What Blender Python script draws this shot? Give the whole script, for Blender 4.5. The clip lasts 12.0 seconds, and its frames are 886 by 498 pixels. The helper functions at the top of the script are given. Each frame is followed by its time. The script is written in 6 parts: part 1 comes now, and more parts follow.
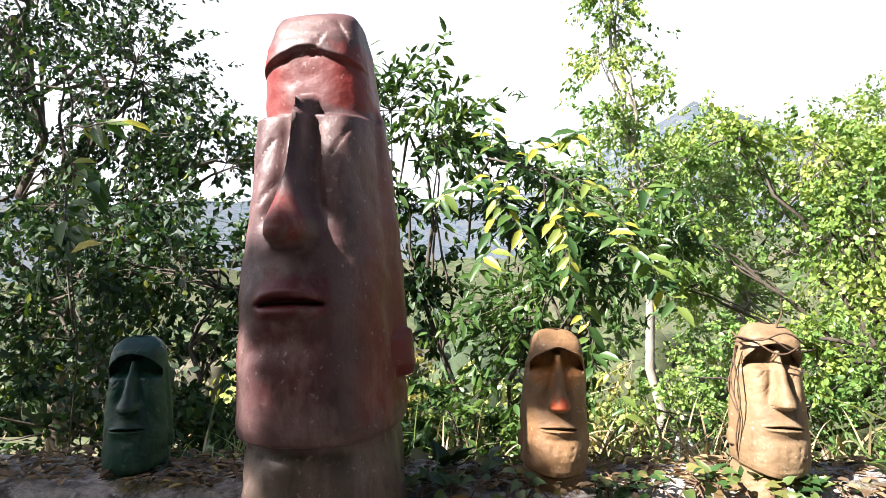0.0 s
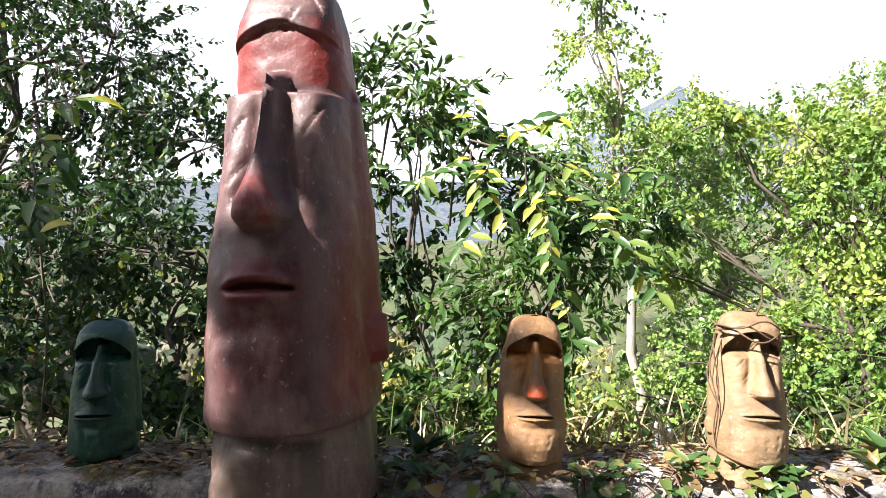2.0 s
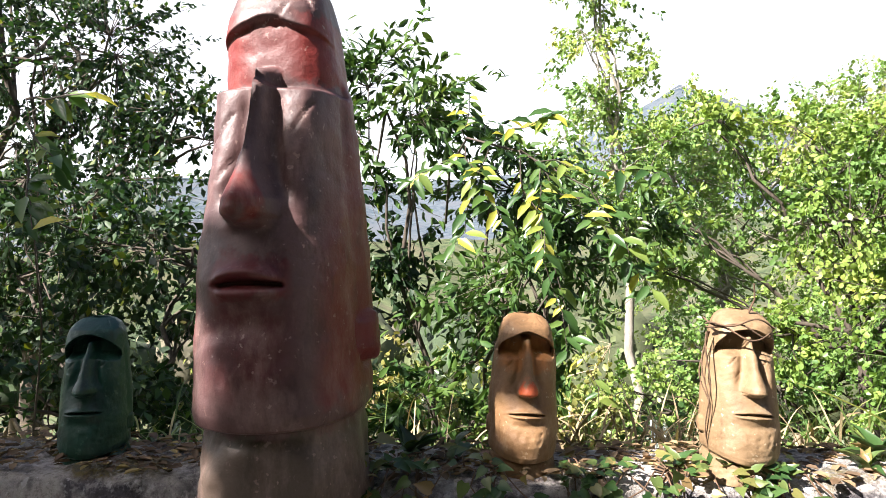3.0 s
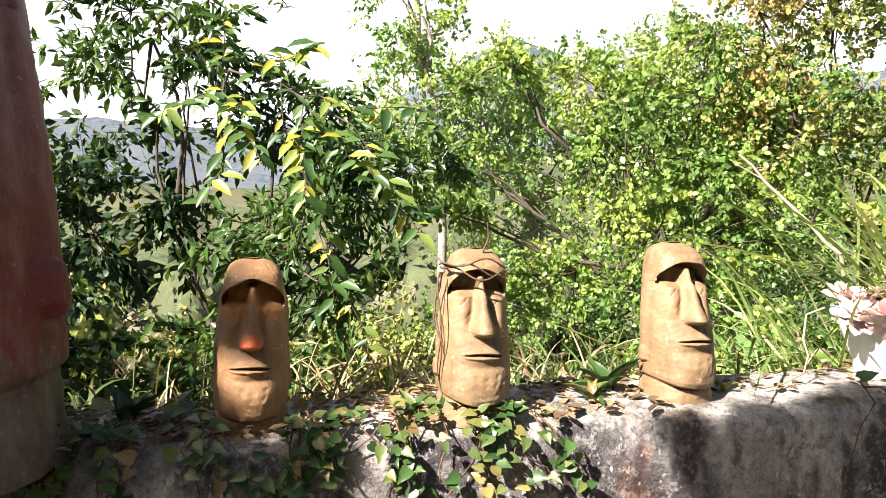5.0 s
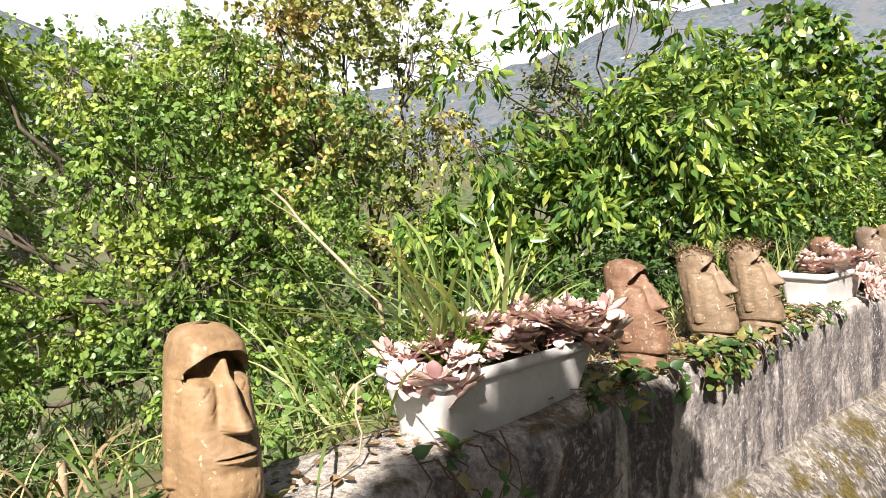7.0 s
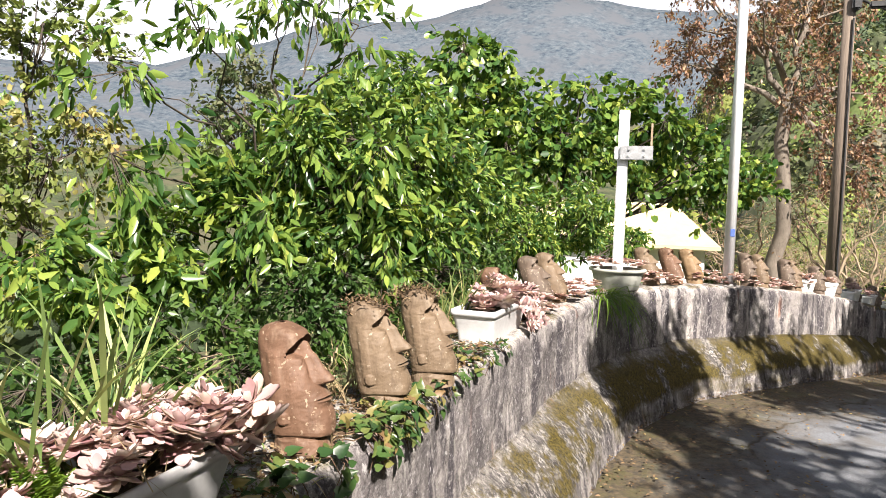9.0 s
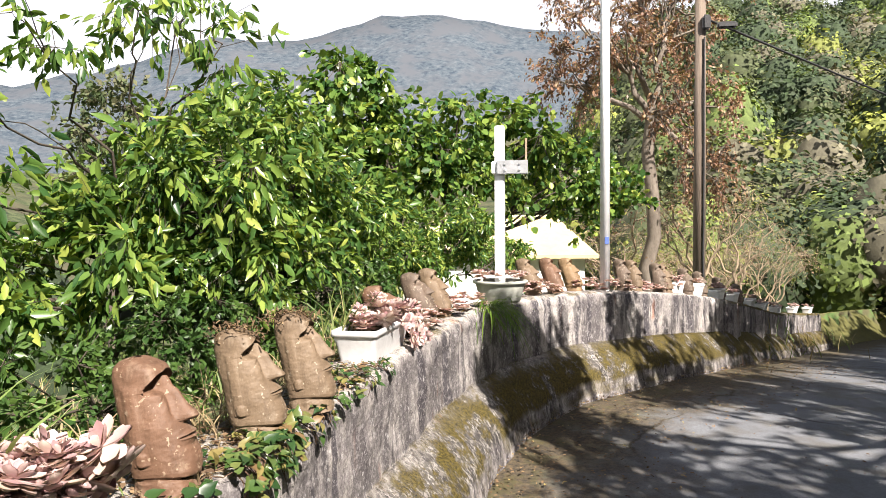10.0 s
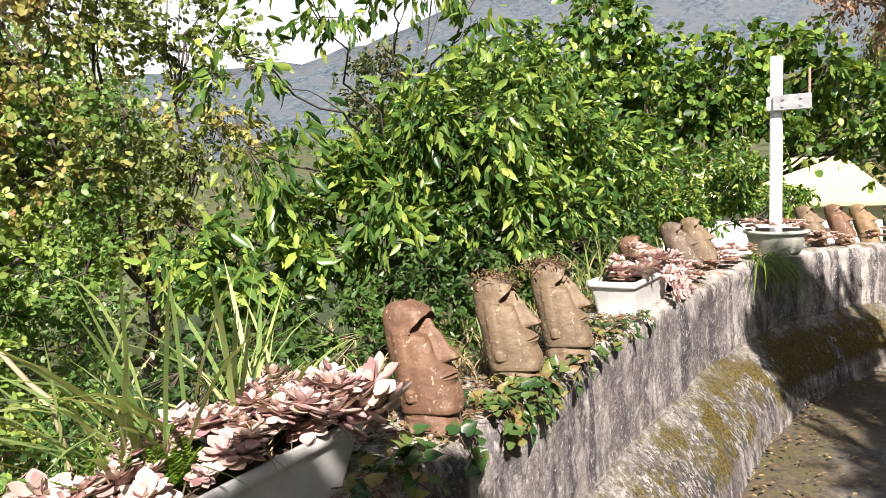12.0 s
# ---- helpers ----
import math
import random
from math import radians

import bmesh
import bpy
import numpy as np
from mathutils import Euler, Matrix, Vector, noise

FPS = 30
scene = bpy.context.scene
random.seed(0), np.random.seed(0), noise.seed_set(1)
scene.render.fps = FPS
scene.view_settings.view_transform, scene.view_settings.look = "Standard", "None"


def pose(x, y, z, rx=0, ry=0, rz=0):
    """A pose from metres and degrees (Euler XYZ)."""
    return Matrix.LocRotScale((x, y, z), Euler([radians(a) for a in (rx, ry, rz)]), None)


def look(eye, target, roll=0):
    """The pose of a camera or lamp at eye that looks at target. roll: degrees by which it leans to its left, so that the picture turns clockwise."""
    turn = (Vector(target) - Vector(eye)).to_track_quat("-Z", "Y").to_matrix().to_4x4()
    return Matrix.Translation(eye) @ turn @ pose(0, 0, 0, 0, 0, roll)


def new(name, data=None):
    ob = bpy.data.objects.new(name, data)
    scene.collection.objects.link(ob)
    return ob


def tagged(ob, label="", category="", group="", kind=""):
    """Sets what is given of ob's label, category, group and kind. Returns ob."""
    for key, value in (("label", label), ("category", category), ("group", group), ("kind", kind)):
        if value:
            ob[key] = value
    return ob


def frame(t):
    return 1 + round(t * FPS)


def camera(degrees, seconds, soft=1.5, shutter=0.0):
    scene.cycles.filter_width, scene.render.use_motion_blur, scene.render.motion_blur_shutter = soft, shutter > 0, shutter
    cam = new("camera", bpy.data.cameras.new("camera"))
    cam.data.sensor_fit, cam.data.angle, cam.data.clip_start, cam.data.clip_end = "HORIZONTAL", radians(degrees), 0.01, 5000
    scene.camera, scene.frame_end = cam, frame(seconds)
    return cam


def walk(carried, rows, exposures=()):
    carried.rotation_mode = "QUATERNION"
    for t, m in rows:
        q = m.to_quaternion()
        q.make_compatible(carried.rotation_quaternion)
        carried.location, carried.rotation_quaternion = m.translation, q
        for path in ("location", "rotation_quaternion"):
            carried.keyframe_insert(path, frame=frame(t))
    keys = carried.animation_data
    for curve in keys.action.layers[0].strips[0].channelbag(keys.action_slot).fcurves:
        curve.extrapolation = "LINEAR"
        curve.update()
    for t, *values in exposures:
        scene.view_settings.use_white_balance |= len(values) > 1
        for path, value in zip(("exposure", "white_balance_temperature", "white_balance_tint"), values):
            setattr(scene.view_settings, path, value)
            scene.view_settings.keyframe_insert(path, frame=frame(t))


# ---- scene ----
cam = camera(64.0, 12.0, soft=0.75)
PATH = [
    (0, (0.285, 0.141, 1.540), (0.096, 2.136, 1.626), -0.2),
    (0.5, (0.283, 0.151, 1.541), (0.115, 2.146, 1.607), 0.3),
    (1, (0.284, 0.169, 1.542), (0.136, 2.164, 1.589), 0.2),
    (1.5, (0.290, 0.181, 1.546), (0.155, 2.176, 1.575), 0.1),
    (2, (0.301, 0.188, 1.546), (0.156, 2.183, 1.582), 0.3),
    (2.5, (0.298, 0.189, 1.545), (0.120, 2.181, 1.595), 0.5),
    (4.5, (0.547, 0.276, 1.530), (0.707, 2.267, 1.431), 0.1),
    (5, (0.595, 0.327, 1.525), (0.905, 2.299, 1.409), -0.3),
    (5.5, (0.570, 0.434, 1.550), (1.236, 2.314, 1.406), -2.7),
    (6, (0.514, 0.562, 1.559), (1.535, 2.275, 1.404), -2.8),
    (6.5, (0.597, 0.663, 1.577), (1.777, 2.269, 1.406), -2.0),
    (7, (0.805, 0.774, 1.664), (2.250, 2.152, 1.541), -0.3),
    (9, (1.289, 0.933, 1.834), (3.175, 1.587, 1.720), 2.0),
    (9.5, (1.323, 0.888, 1.840), (3.264, 1.369, 1.776), 0.6),
    (10, (1.335, 0.869, 1.836), (3.301, 1.229, 1.776), -0.3),
    (10.5, (1.365, 0.881, 1.827), (3.309, 1.348, 1.769), -1.1),
    (11, (1.366, 0.874, 1.828), (3.249, 1.544, 1.740), -2.0),
    (11.5, (1.368, 0.883, 1.824), (3.177, 1.730, 1.718), -2.1),
    (12, (1.396, 0.892, 1.812), (3.106, 1.915, 1.635), -2.1),
]
walk(cam, [(t, look(eye, target, roll)) for t, eye, target, roll in PATH], exposures=[(t, e, k, 15) for t, e, k in ((0, 2.19, 6000), (2.7, 2.2, 6050), (5, 2.14, 6420), (6, 1.90, 6420), (7, 1.64, 6480), (9, 1.50, 6280), (12, 1.46, 6350))])

# ---- world and sun ----
SUN = Vector((-0.593, -0.447, 0.669)).normalized()
world = bpy.data.worlds.new("sky")
scene.world = world
world.use_nodes = True
wn = world.node_tree
sky = wn.nodes.new("ShaderNodeTexSky")
sky.sky_type = "NISHITA"
sky.sun_disc = False
sky.sun_elevation = math.asin(SUN.z)
sky.sun_rotation = math.atan2(SUN.x, SUN.y)
sky.air_density, sky.dust_density, sky.ozone_density = 1.0, 3.5, 1.0
# bright haze all round the horizon, thinning towards the zenith
sky_way, sky_z = wn.nodes.new("ShaderNodeTexCoord"), wn.nodes.new("ShaderNodeSeparateXYZ")
wn.links.new(sky_way.outputs["Generated"], sky_z.inputs[0])
low = wn.nodes.new("ShaderNodeMapRange")
for key, value in (("From Min", 0.52), ("From Max", 0.33), ("To Min", 0.0), ("To Max", 0.85)):
    low.inputs[key].default_value = value
wn.links.new(sky_z.outputs["Z"], low.inputs["Value"])
pale, lift, veil = wn.nodes.new("ShaderNodeRGBToBW"), wn.nodes.new("ShaderNodeMath"), wn.nodes.new("ShaderNodeMix")
wn.links.new(sky.outputs[0], pale.inputs[0])
lift.operation, lift.inputs[1].default_value = "MULTIPLY", 4.9
wn.links.new(pale.outputs[0], lift.inputs[0])
veil.data_type = "RGBA"
wn.links.new(low.outputs["Result"], veil.inputs[0])
wn.links.new(sky.outputs[0], veil.inputs[6])
wn.links.new(lift.outputs[0], veil.inputs[7])
wn.links.new(veil.outputs[2], wn.nodes["Background"].inputs[0])
wn.nodes["Background"].inputs[1].default_value = 0.036
sun_data = bpy.data.lights.new("sun", "SUN")
sun_data.energy, sun_data.angle, sun_data.color = 5.0, radians(0.55), (1.0, 0.92, 0.79)
sun_ob = new("sun", sun_data)
sun_ob.matrix_world = look(SUN * 50, (0, 0, 0))


# ---- materials ----
def material(name):
    m = bpy.data.materials.new(name)
    m.use_nodes = True
    t = m.node_tree
    return m, t, t.nodes["Principled BSDF"]


def node(t, kind, **inputs):
    n = t.nodes.new("ShaderNode" + kind)
    for key, value in inputs.items():
        n.inputs[key].default_value = value
    return n


def coords(t, scale=(1, 1, 1), space="Object"):
    tc, mp = t.nodes.new("ShaderNodeTexCoord"), t.nodes.new("ShaderNodeMapping")
    mp.inputs["Scale"].default_value = scale
    t.links.new(tc.outputs[space], mp.inputs["Vector"])
    return mp.outputs[0]


def noise_tex(t, vec, scale, detail=4.0, rough=0.6):
    n = node(t, "TexNoise", Scale=scale, Detail=detail, Roughness=rough)
    t.links.new(vec, n.inputs["Vector"])
    return n.outputs["Fac"]


def ramp(t, fac, stops):
    r = t.nodes.new("ShaderNodeValToRGB")
    el = r.color_ramp.elements
    while len(el) < len(stops):
        el.new(0.5)
    for e, (p, c) in zip(el, stops):
        e.position, e.color = p, (*c, 1) if len(c) == 3 else c
    t.links.new(fac, r.inputs["Fac"])
    return r.outputs["Color"]


def mix(t, fac, a, b, blend="MIX"):
    n = t.nodes.new("ShaderNodeMix")
    n.data_type, n.blend_type = "RGBA", blend
    for socket, v in ((n.inputs[0], fac), (n.inputs[6], a), (n.inputs[7], b)):
        if isinstance(v, (int, float)):
            socket.default_value = v
        elif isinstance(v, tuple):
            socket.default_value = (*v, 1)
        else:
            t.links.new(v, socket)
    return n.outputs[2]


def grey(t, fac, lo, hi):
    n = node(t, "MapRange")
    n.inputs["From Min"].default_value, n.inputs["From Max"].default_value = lo, hi
    t.links.new(fac, n.inputs["Value"])
    return n.outputs["Result"]


def times(t, a, b, op="MULTIPLY"):
    n = t.nodes.new("ShaderNodeMath")
    n.operation, n.use_clamp = op, True
    for socket, v in zip(n.inputs, (a, b)):
        if isinstance(v, (int, float)):
            socket.default_value = v
        else:
            t.links.new(v, socket)
    return n.outputs[0]


def bump(t, p, height, strength, distance=0.01):
    b = node(t, "Bump", Strength=strength, Distance=distance)
    t.links.new(height, b.inputs["Height"])
    t.links.new(b.outputs[0], p.inputs["Normal"])


def mottled(name, a, b, scale, rough=0.8, relief=0.4, spots=None, metal=0.0, stretch=(1, 1, 1), spot_at=(0.62, 0.7), spot_scale=3.0, fine=6.0):
    """A surface of two colours, mixed by coarse and fine grain, with optional spots of a third."""
    m, t, p = material(name)
    vec = coords(t, stretch)
    coarse, grain = noise_tex(t, vec, scale), noise_tex(t, vec, scale * fine, 5)
    f = times(t, times(t, grey(t, coarse, 0.3, 0.7), 0.65), times(t, grey(t, grain, 0.3, 0.7), 0.35), "ADD")
    col = mix(t, f, a, b)
    if spots:
        s = noise_tex(t, vec, scale * spot_scale, 3)
        col = mix(t, grey(t, s, *spot_at), col, spots)
    t.links.new(col, p.inputs["Base Color"])
    p.inputs["Roughness"].default_value, p.inputs["Metallic"].default_value = rough, metal
    bump(t, p, f, relief)
    return m


def leaf_mat(name, stops, glow=0.4, rough=0.4, shared=False, crowns=0.0):
    """Leaves: each island takes its own green; light passes through the blade."""
    m, t, p = material(name)
    if shared:
        rnd = t.nodes.new("ShaderNodeObjectInfo").outputs["Random"]
    else:
        rnd = t.nodes.new("ShaderNodeNewGeometry").outputs["Random Per Island"]
    if crowns:
        rnd = times(t, times(t, rnd, 0.22), times(t, grey(t, noise_tex(t, coords(t), crowns, 2), 0.33, 0.67), 0.78), "ADD")
    col = ramp(t, rnd, stops)
    patch = noise_tex(t, coords(t), 2.2, 3)
    col = mix(t, times(t, grey(t, patch, 0.35, 0.75), 0.5), col, mix(t, 1.0, col, (0.72, 0.78, 0.6), "MULTIPLY"))
    t.links.new(col, p.inputs["Base Color"])
    p.inputs["Roughness"].default_value = rough
    p.inputs["Specular IOR Level"].default_value = 0.45
    tr = t.nodes.new("ShaderNodeBsdfTranslucent")
    t.links.new(mix(t, 1.0, col, (1.0, 1.0, 0.45), "MULTIPLY"), tr.inputs["Color"])
    ms = t.nodes.new("ShaderNodeMixShader")
    ms.inputs[0].default_value = glow
    t.links.new(p.outputs[0], ms.inputs[1])
    t.links.new(tr.outputs[0], ms.inputs[2])
    t.links.new(ms.outputs[0], t.nodes["Material Output"].inputs["Surface"])
    return m


BARK = mottled("bark_dark", (0.035, 0.027, 0.02), (0.10, 0.08, 0.06), 9, 0.9, 0.8, stretch=(1, 1, 0.25))
BARK_PALE = mottled("bark_pale", (0.15, 0.13, 0.10), (0.33, 0.30, 0.26), 8, 0.85, 0.6, spots=(0.08, 0.07, 0.06), stretch=(1, 1, 0.5))
TWIG_DRY = mottled("twig_dry", (0.22, 0.16, 0.10), (0.36, 0.29, 0.20), 20, 0.9, 0.3)
# for the growth at left; its shade is put into this dark green
LEAF_SHADED = leaf_mat("leaf_shaded", [(0, (0.010, 0.029, 0.012)), (0.6, (0.021, 0.056, 0.017)), (0.95, (0.045, 0.09, 0.02)), (1, (0.16, 0.18, 0.02))], 0.3, 0.55)
MID_STOPS = [(0, (0.032, 0.08, 0.02)), (0.4, (0.10, 0.172, 0.030)), (0.75, (0.22, 0.295, 0.050)), (0.93, (0.34, 0.39, 0.075)), (1, (0.46, 0.45, 0.10))]
LEAF_MID = leaf_mat("leaf_mid", MID_STOPS, 0.30, 0.32, crowns=2.0)
CHERRY_STOPS = [(0, (0.030, 0.082, 0.024)), (0.45, (0.105, 0.195, 0.042)), (0.85, (0.23, 0.325, 0.066)), (1, (0.36, 0.41, 0.09))]
LEAF_CHERRY = leaf_mat("leaf_cherry", CHERRY_STOPS, 0.38, 0.27)
LEAF_CHERRY_PIECE = leaf_mat("leaf_cherry_piece", CHERRY_STOPS, 0.38, 0.27, shared=True)
LEAF_LIGHT = leaf_mat("leaf_light", [(0, (0.07, 0.155, 0.046)), (0.4, (0.155, 0.27, 0.070)), (0.85, (0.33, 0.42, 0.105)), (1, (0.50, 0.46, 0.13))], 0.34, crowns=1.3)
LEAF_OPEN = leaf_mat("leaf_open", [(0, (0.065, 0.14, 0.038)), (0.45, (0.165, 0.275, 0.066)), (0.85, (0.33, 0.42, 0.10)), (1, (0.50, 0.47, 0.13))], 0.42, crowns=1.5)
# dark green growth behind the wall, with its shade put into the colour
LEAF_UNDERSHADE = leaf_mat("leaf_undershade", [(0, (0.02, 0.05, 0.015)), (0.5, (0.05, 0.105, 0.024)), (0.9, (0.11, 0.18, 0.04)), (1, (0.22, 0.26, 0.05))], 0.28, 0.4, crowns=2.2)
LEAF_YELLOW = leaf_mat("leaf_yellow", [(0, (0.11, 0.16, 0.045)), (0.5, (0.21, 0.25, 0.07)), (0.85, (0.36, 0.31, 0.11)), (1, (0.42, 0.23, 0.13))], 0.27, crowns=1.6)
LEAF_RED = leaf_mat("leaf_red", [(0, (0.14, 0.075, 0.055)), (0.5, (0.25, 0.135, 0.09)), (0.85, (0.37, 0.23, 0.14)), (1, (0.45, 0.33, 0.20))], 0.3)
LEAF_FAR = leaf_mat("leaf_far", [(0, (0.030, 0.052, 0.022)), (0.35, (0.065, 0.095, 0.035)), (0.5, (0.12, 0.115, 0.06)), (0.68, (0.09, 0.14, 0.04)), (0.85, (0.17, 0.21, 0.055)), (1, (0.32, 0.33, 0.08))], 0.2, 0.7, crowns=0.28)
FAR_TINTS = [leaf_mat("far_" + n, [(0, tuple(0.7 * q for q in c)), (0.6, tuple(1.2 * q for q in c)), (1, tuple(1.6 * q for q in c))], 0.2, 0.75) for n, c in (("olive", (0.075, 0.092, 0.038)), ("deep", (0.042, 0.066, 0.028)), ("fresh", (0.12, 0.165, 0.04)), ("grey", (0.125, 0.115, 0.075)), ("lime", (0.21, 0.235, 0.05)))]
# solid inner bodies of far crowns, darker tints standing in for inner shade
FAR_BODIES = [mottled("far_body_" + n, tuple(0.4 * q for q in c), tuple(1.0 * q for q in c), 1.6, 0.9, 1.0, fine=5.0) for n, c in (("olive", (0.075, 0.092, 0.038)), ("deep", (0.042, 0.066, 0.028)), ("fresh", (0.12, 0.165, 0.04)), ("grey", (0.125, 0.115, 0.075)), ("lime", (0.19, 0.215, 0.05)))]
IVY = leaf_mat("ivy", [(0, (0.022, 0.055, 0.018)), (0.45, (0.05, 0.105, 0.028)), (0.75, (0.12, 0.155, 0.045)), (0.9, (0.24, 0.20, 0.07)), (1, (0.20, 0.12, 0.06))], 0.25, 0.35, shared=True)
SPRIG = leaf_mat("sprig", [(0, (0.032, 0.085, 0.026)), (0.45, (0.085, 0.165, 0.043)), (0.82, (0.21, 0.28, 0.065)), (1, (0.50, 0.44, 0.06))], 0.45, 0.35, shared=True)
LITTER = leaf_mat("litter", [(0, (0.07, 0.045, 0.025)), (0.5, (0.16, 0.10, 0.055)), (0.85, (0.27, 0.18, 0.10)), (1, (0.34, 0.27, 0.10))], 0.1, 0.8)
STRAW = leaf_mat("straw", [(0, (0.17, 0.12, 0.07)), (0.5, (0.27, 0.20, 0.11)), (1, (0.40, 0.32, 0.19))], 0.15, 0.8)
ROOTS = leaf_mat("dry_roots", [(0, (0.06, 0.035, 0.018)), (0.5, (0.14, 0.085, 0.045)), (1, (0.30, 0.21, 0.12))], 0.1, 0.85)
GRASS = leaf_mat("grass", [(0, (0.066, 0.116, 0.033)), (0.5, (0.132, 0.194, 0.052)), (0.85, (0.242, 0.262, 0.091)), (1, (0.418, 0.330, 0.208))], 0.35, 0.5)
LONG_GRASS = leaf_mat("long_grass", [(0, (0.13, 0.21, 0.06)), (0.5, (0.27, 0.36, 0.12)), (0.85, (0.44, 0.48, 0.20)), (1, (0.52, 0.46, 0.28))], 0.35, 0.45)
FERN = leaf_mat("fern", [(0, (0.08, 0.17, 0.02)), (1, (0.20, 0.30, 0.04))], 0.45)
ROSETTE = leaf_mat("rosette", [(0, (0.34, 0.18, 0.20)), (0.3, (0.54, 0.37, 0.37)), (0.7, (0.66, 0.50, 0.48)), (1, (0.62, 0.50, 0.43))], 0.12, 0.5, shared=True)
ROSETTE_FAR = leaf_mat("rosette_far", [(0, (0.42, 0.25, 0.26)), (0.5, (0.58, 0.41, 0.40)), (1, (0.66, 0.52, 0.46))], 0.12, 0.5)


def clay_mat(name, a, b, pale, blotch=(0.66, 0.70), rough=0.62, accent=None):
    """Weathered clay or paint: two tones, pale lichen blots, dark scratches; accent: (colour, low, high, half width) of a painted zone."""
    m, t, p = material(name)
    vec = coords(t)
    big, fine, spots = noise_tex(t, vec, 7, 5), noise_tex(t, vec, 70, 5), noise_tex(t, vec, 58, 2)
    f = times(t, times(t, grey(t, big, 0.32, 0.68), 0.7), times(t, fine, 0.3), "ADD")
    col = mix(t, f, a, b)
    streak = noise_tex(t, coords(t, (30, 30, 2.0)), 1.0, 3)
    col = mix(t, times(t, grey(t, streak, 0.62, 0.8), 0.4), col, mix(t, 1.0, col, (0.35, 0.32, 0.30), "MULTIPLY"))
    if accent:
        for c, lo, hi, half, y_front, fade in accent:
            sep = t.nodes.new("ShaderNodeSeparateXYZ")
            tc = t.nodes.new("ShaderNodeTexCoord")
            t.links.new(tc.outputs["Object"], sep.inputs[0])
            wob = times(t, grey(t, noise_tex(t, vec, 18, 3), 0.3, 0.7), 0.05)
            zz = t.nodes.new("ShaderNodeMath")
            zz.operation = "ADD"
            t.links.new(sep.outputs["Z"], zz.inputs[0])
            t.links.new(wob, zz.inputs[1])
            zone = times(t, grey(t, zz.outputs[0], lo, lo + fade), grey(t, zz.outputs[0], hi, hi - fade))
            ab = t.nodes.new("ShaderNodeMath")
            ab.operation = "ABSOLUTE"
            t.links.new(sep.outputs["X"], ab.inputs[0])
            zone = times(t, zone, grey(t, ab.outputs[0], half, half - fade) if half > 0 else grey(t, ab.outputs[0], -half, fade - half))
            front, back = y_front if isinstance(y_front, tuple) else (y_front, -9.0)
            zone = times(t, zone, times(t, grey(t, sep.outputs["Y"], front, front - 0.012), grey(t, sep.outputs["Y"], back, back + 0.02)))
            col = mix(t, times(t, zone, 0.85), col, c)
    where = grey(t, noise_tex(t, vec, 11, 2), 0.42, 0.56)
    col = mix(t, times(t, times(t, grey(t, spots, *blotch), where), 0.5), col, pale)
    bloom = grey(t, noise_tex(t, coords(t, (9, 9, 4)), 1.0, 6, 0.7), 0.5, 0.68)
    col = mix(t, times(t, bloom, 0.3), col, pale)
    soot = grey(t, noise_tex(t, coords(t, (16, 16, 6)), 1.0, 6, 0.72), 0.52, 0.66)
    col = mix(t, times(t, soot, 0.5), col, mix(t, 1.0, col, (0.34, 0.31, 0.28), "MULTIPLY"))
    dust = noise_tex(t, vec, 110, 4)
    col = mix(t, times(t, grey(t, dust, 0.5, 0.75), 0.3), col, mix(t, 1.0, col, (0.45, 0.42, 0.4), "MULTIPLY"))
    t.links.new(col, p.inputs["Base Color"])
    p.inputs["Roughness"].default_value = rough
    p.inputs["Specular IOR Level"].default_value = 0.35
    bump(t, p, times(t, f, times(t, dust, 0.4), "ADD"), 0.45, 0.005)
    return m


CLAY = clay_mat("clay_orange", (0.150, 0.094, 0.049), (0.255, 0.171, 0.092), (0.48, 0.40, 0.28), (0.655, 0.68))
CLAY_ACCENT = clay_mat("clay_orange_nose", (0.155, 0.080, 0.035), (0.25, 0.148, 0.068), (0.46, 0.36, 0.24), accent=[((0.34, 0.14, 0.04), 0.29, 0.385, 0.078, (0.5, -0.062), 0.02), ((0.50, 0.07, 0.012), 0.238, 0.292, 0.036, -0.085, 0.012)])
CLAY_RED = clay_mat("clay_red", (0.098, 0.054, 0.033), (0.178, 0.100, 0.062), (0.48, 0.38, 0.27), (0.625, 0.645))
CLAY_GREY = clay_mat("clay_grey", (0.108, 0.075, 0.047), (0.198, 0.142, 0.091), (0.48, 0.41, 0.31), (0.65, 0.67))
CLAY_DARK = clay_mat("clay_dark", (0.070, 0.052, 0.038), (0.154, 0.112, 0.084), (0.4, 0.34, 0.26), (0.58, 0.63))
PAINT_GREEN = clay_mat("paint_green", (0.005, 0.030, 0.021), (0.012, 0.060, 0.042), (0.10, 0.17, 0.12), (0.63, 0.72), 0.42)
PAINT_RED = clay_mat("paint_red", (0.052, 0.026, 0.027), (0.128, 0.070, 0.067), (0.34, 0.23, 0.20), (0.64, 0.70), 0.52,
                     accent=[((0.13, 0.010, 0.011), 0.24, 1.08, -0.128, 0.9, 0.04), ((0.060, 0.008, 0.009), 0.27, 0.53, 0.12, -0.2, 0.07), ((0.17, 0.018, 0.014), 0.985, 1.17, 0.17, (0.5, -0.083), 0.02),
                             ((0.13, 0.013, 0.010), 0.66, 0.79, 0.075, -0.235, 0.03), ((0.085, 0.008, 0.010), 0.495, 0.60, 0.10, -0.2, 0.02), ((0.075, 0.056, 0.042), -0.1, 0.205, 0.5, 0.9, 0.012)])
PLASTIC = mottled("planter_white", (0.42, 0.42, 0.42), (0.60, 0.60, 0.60), 6, 0.5, 0.1, spots=(0.35, 0.33, 0.28), spot_at=(0.66, 0.8))
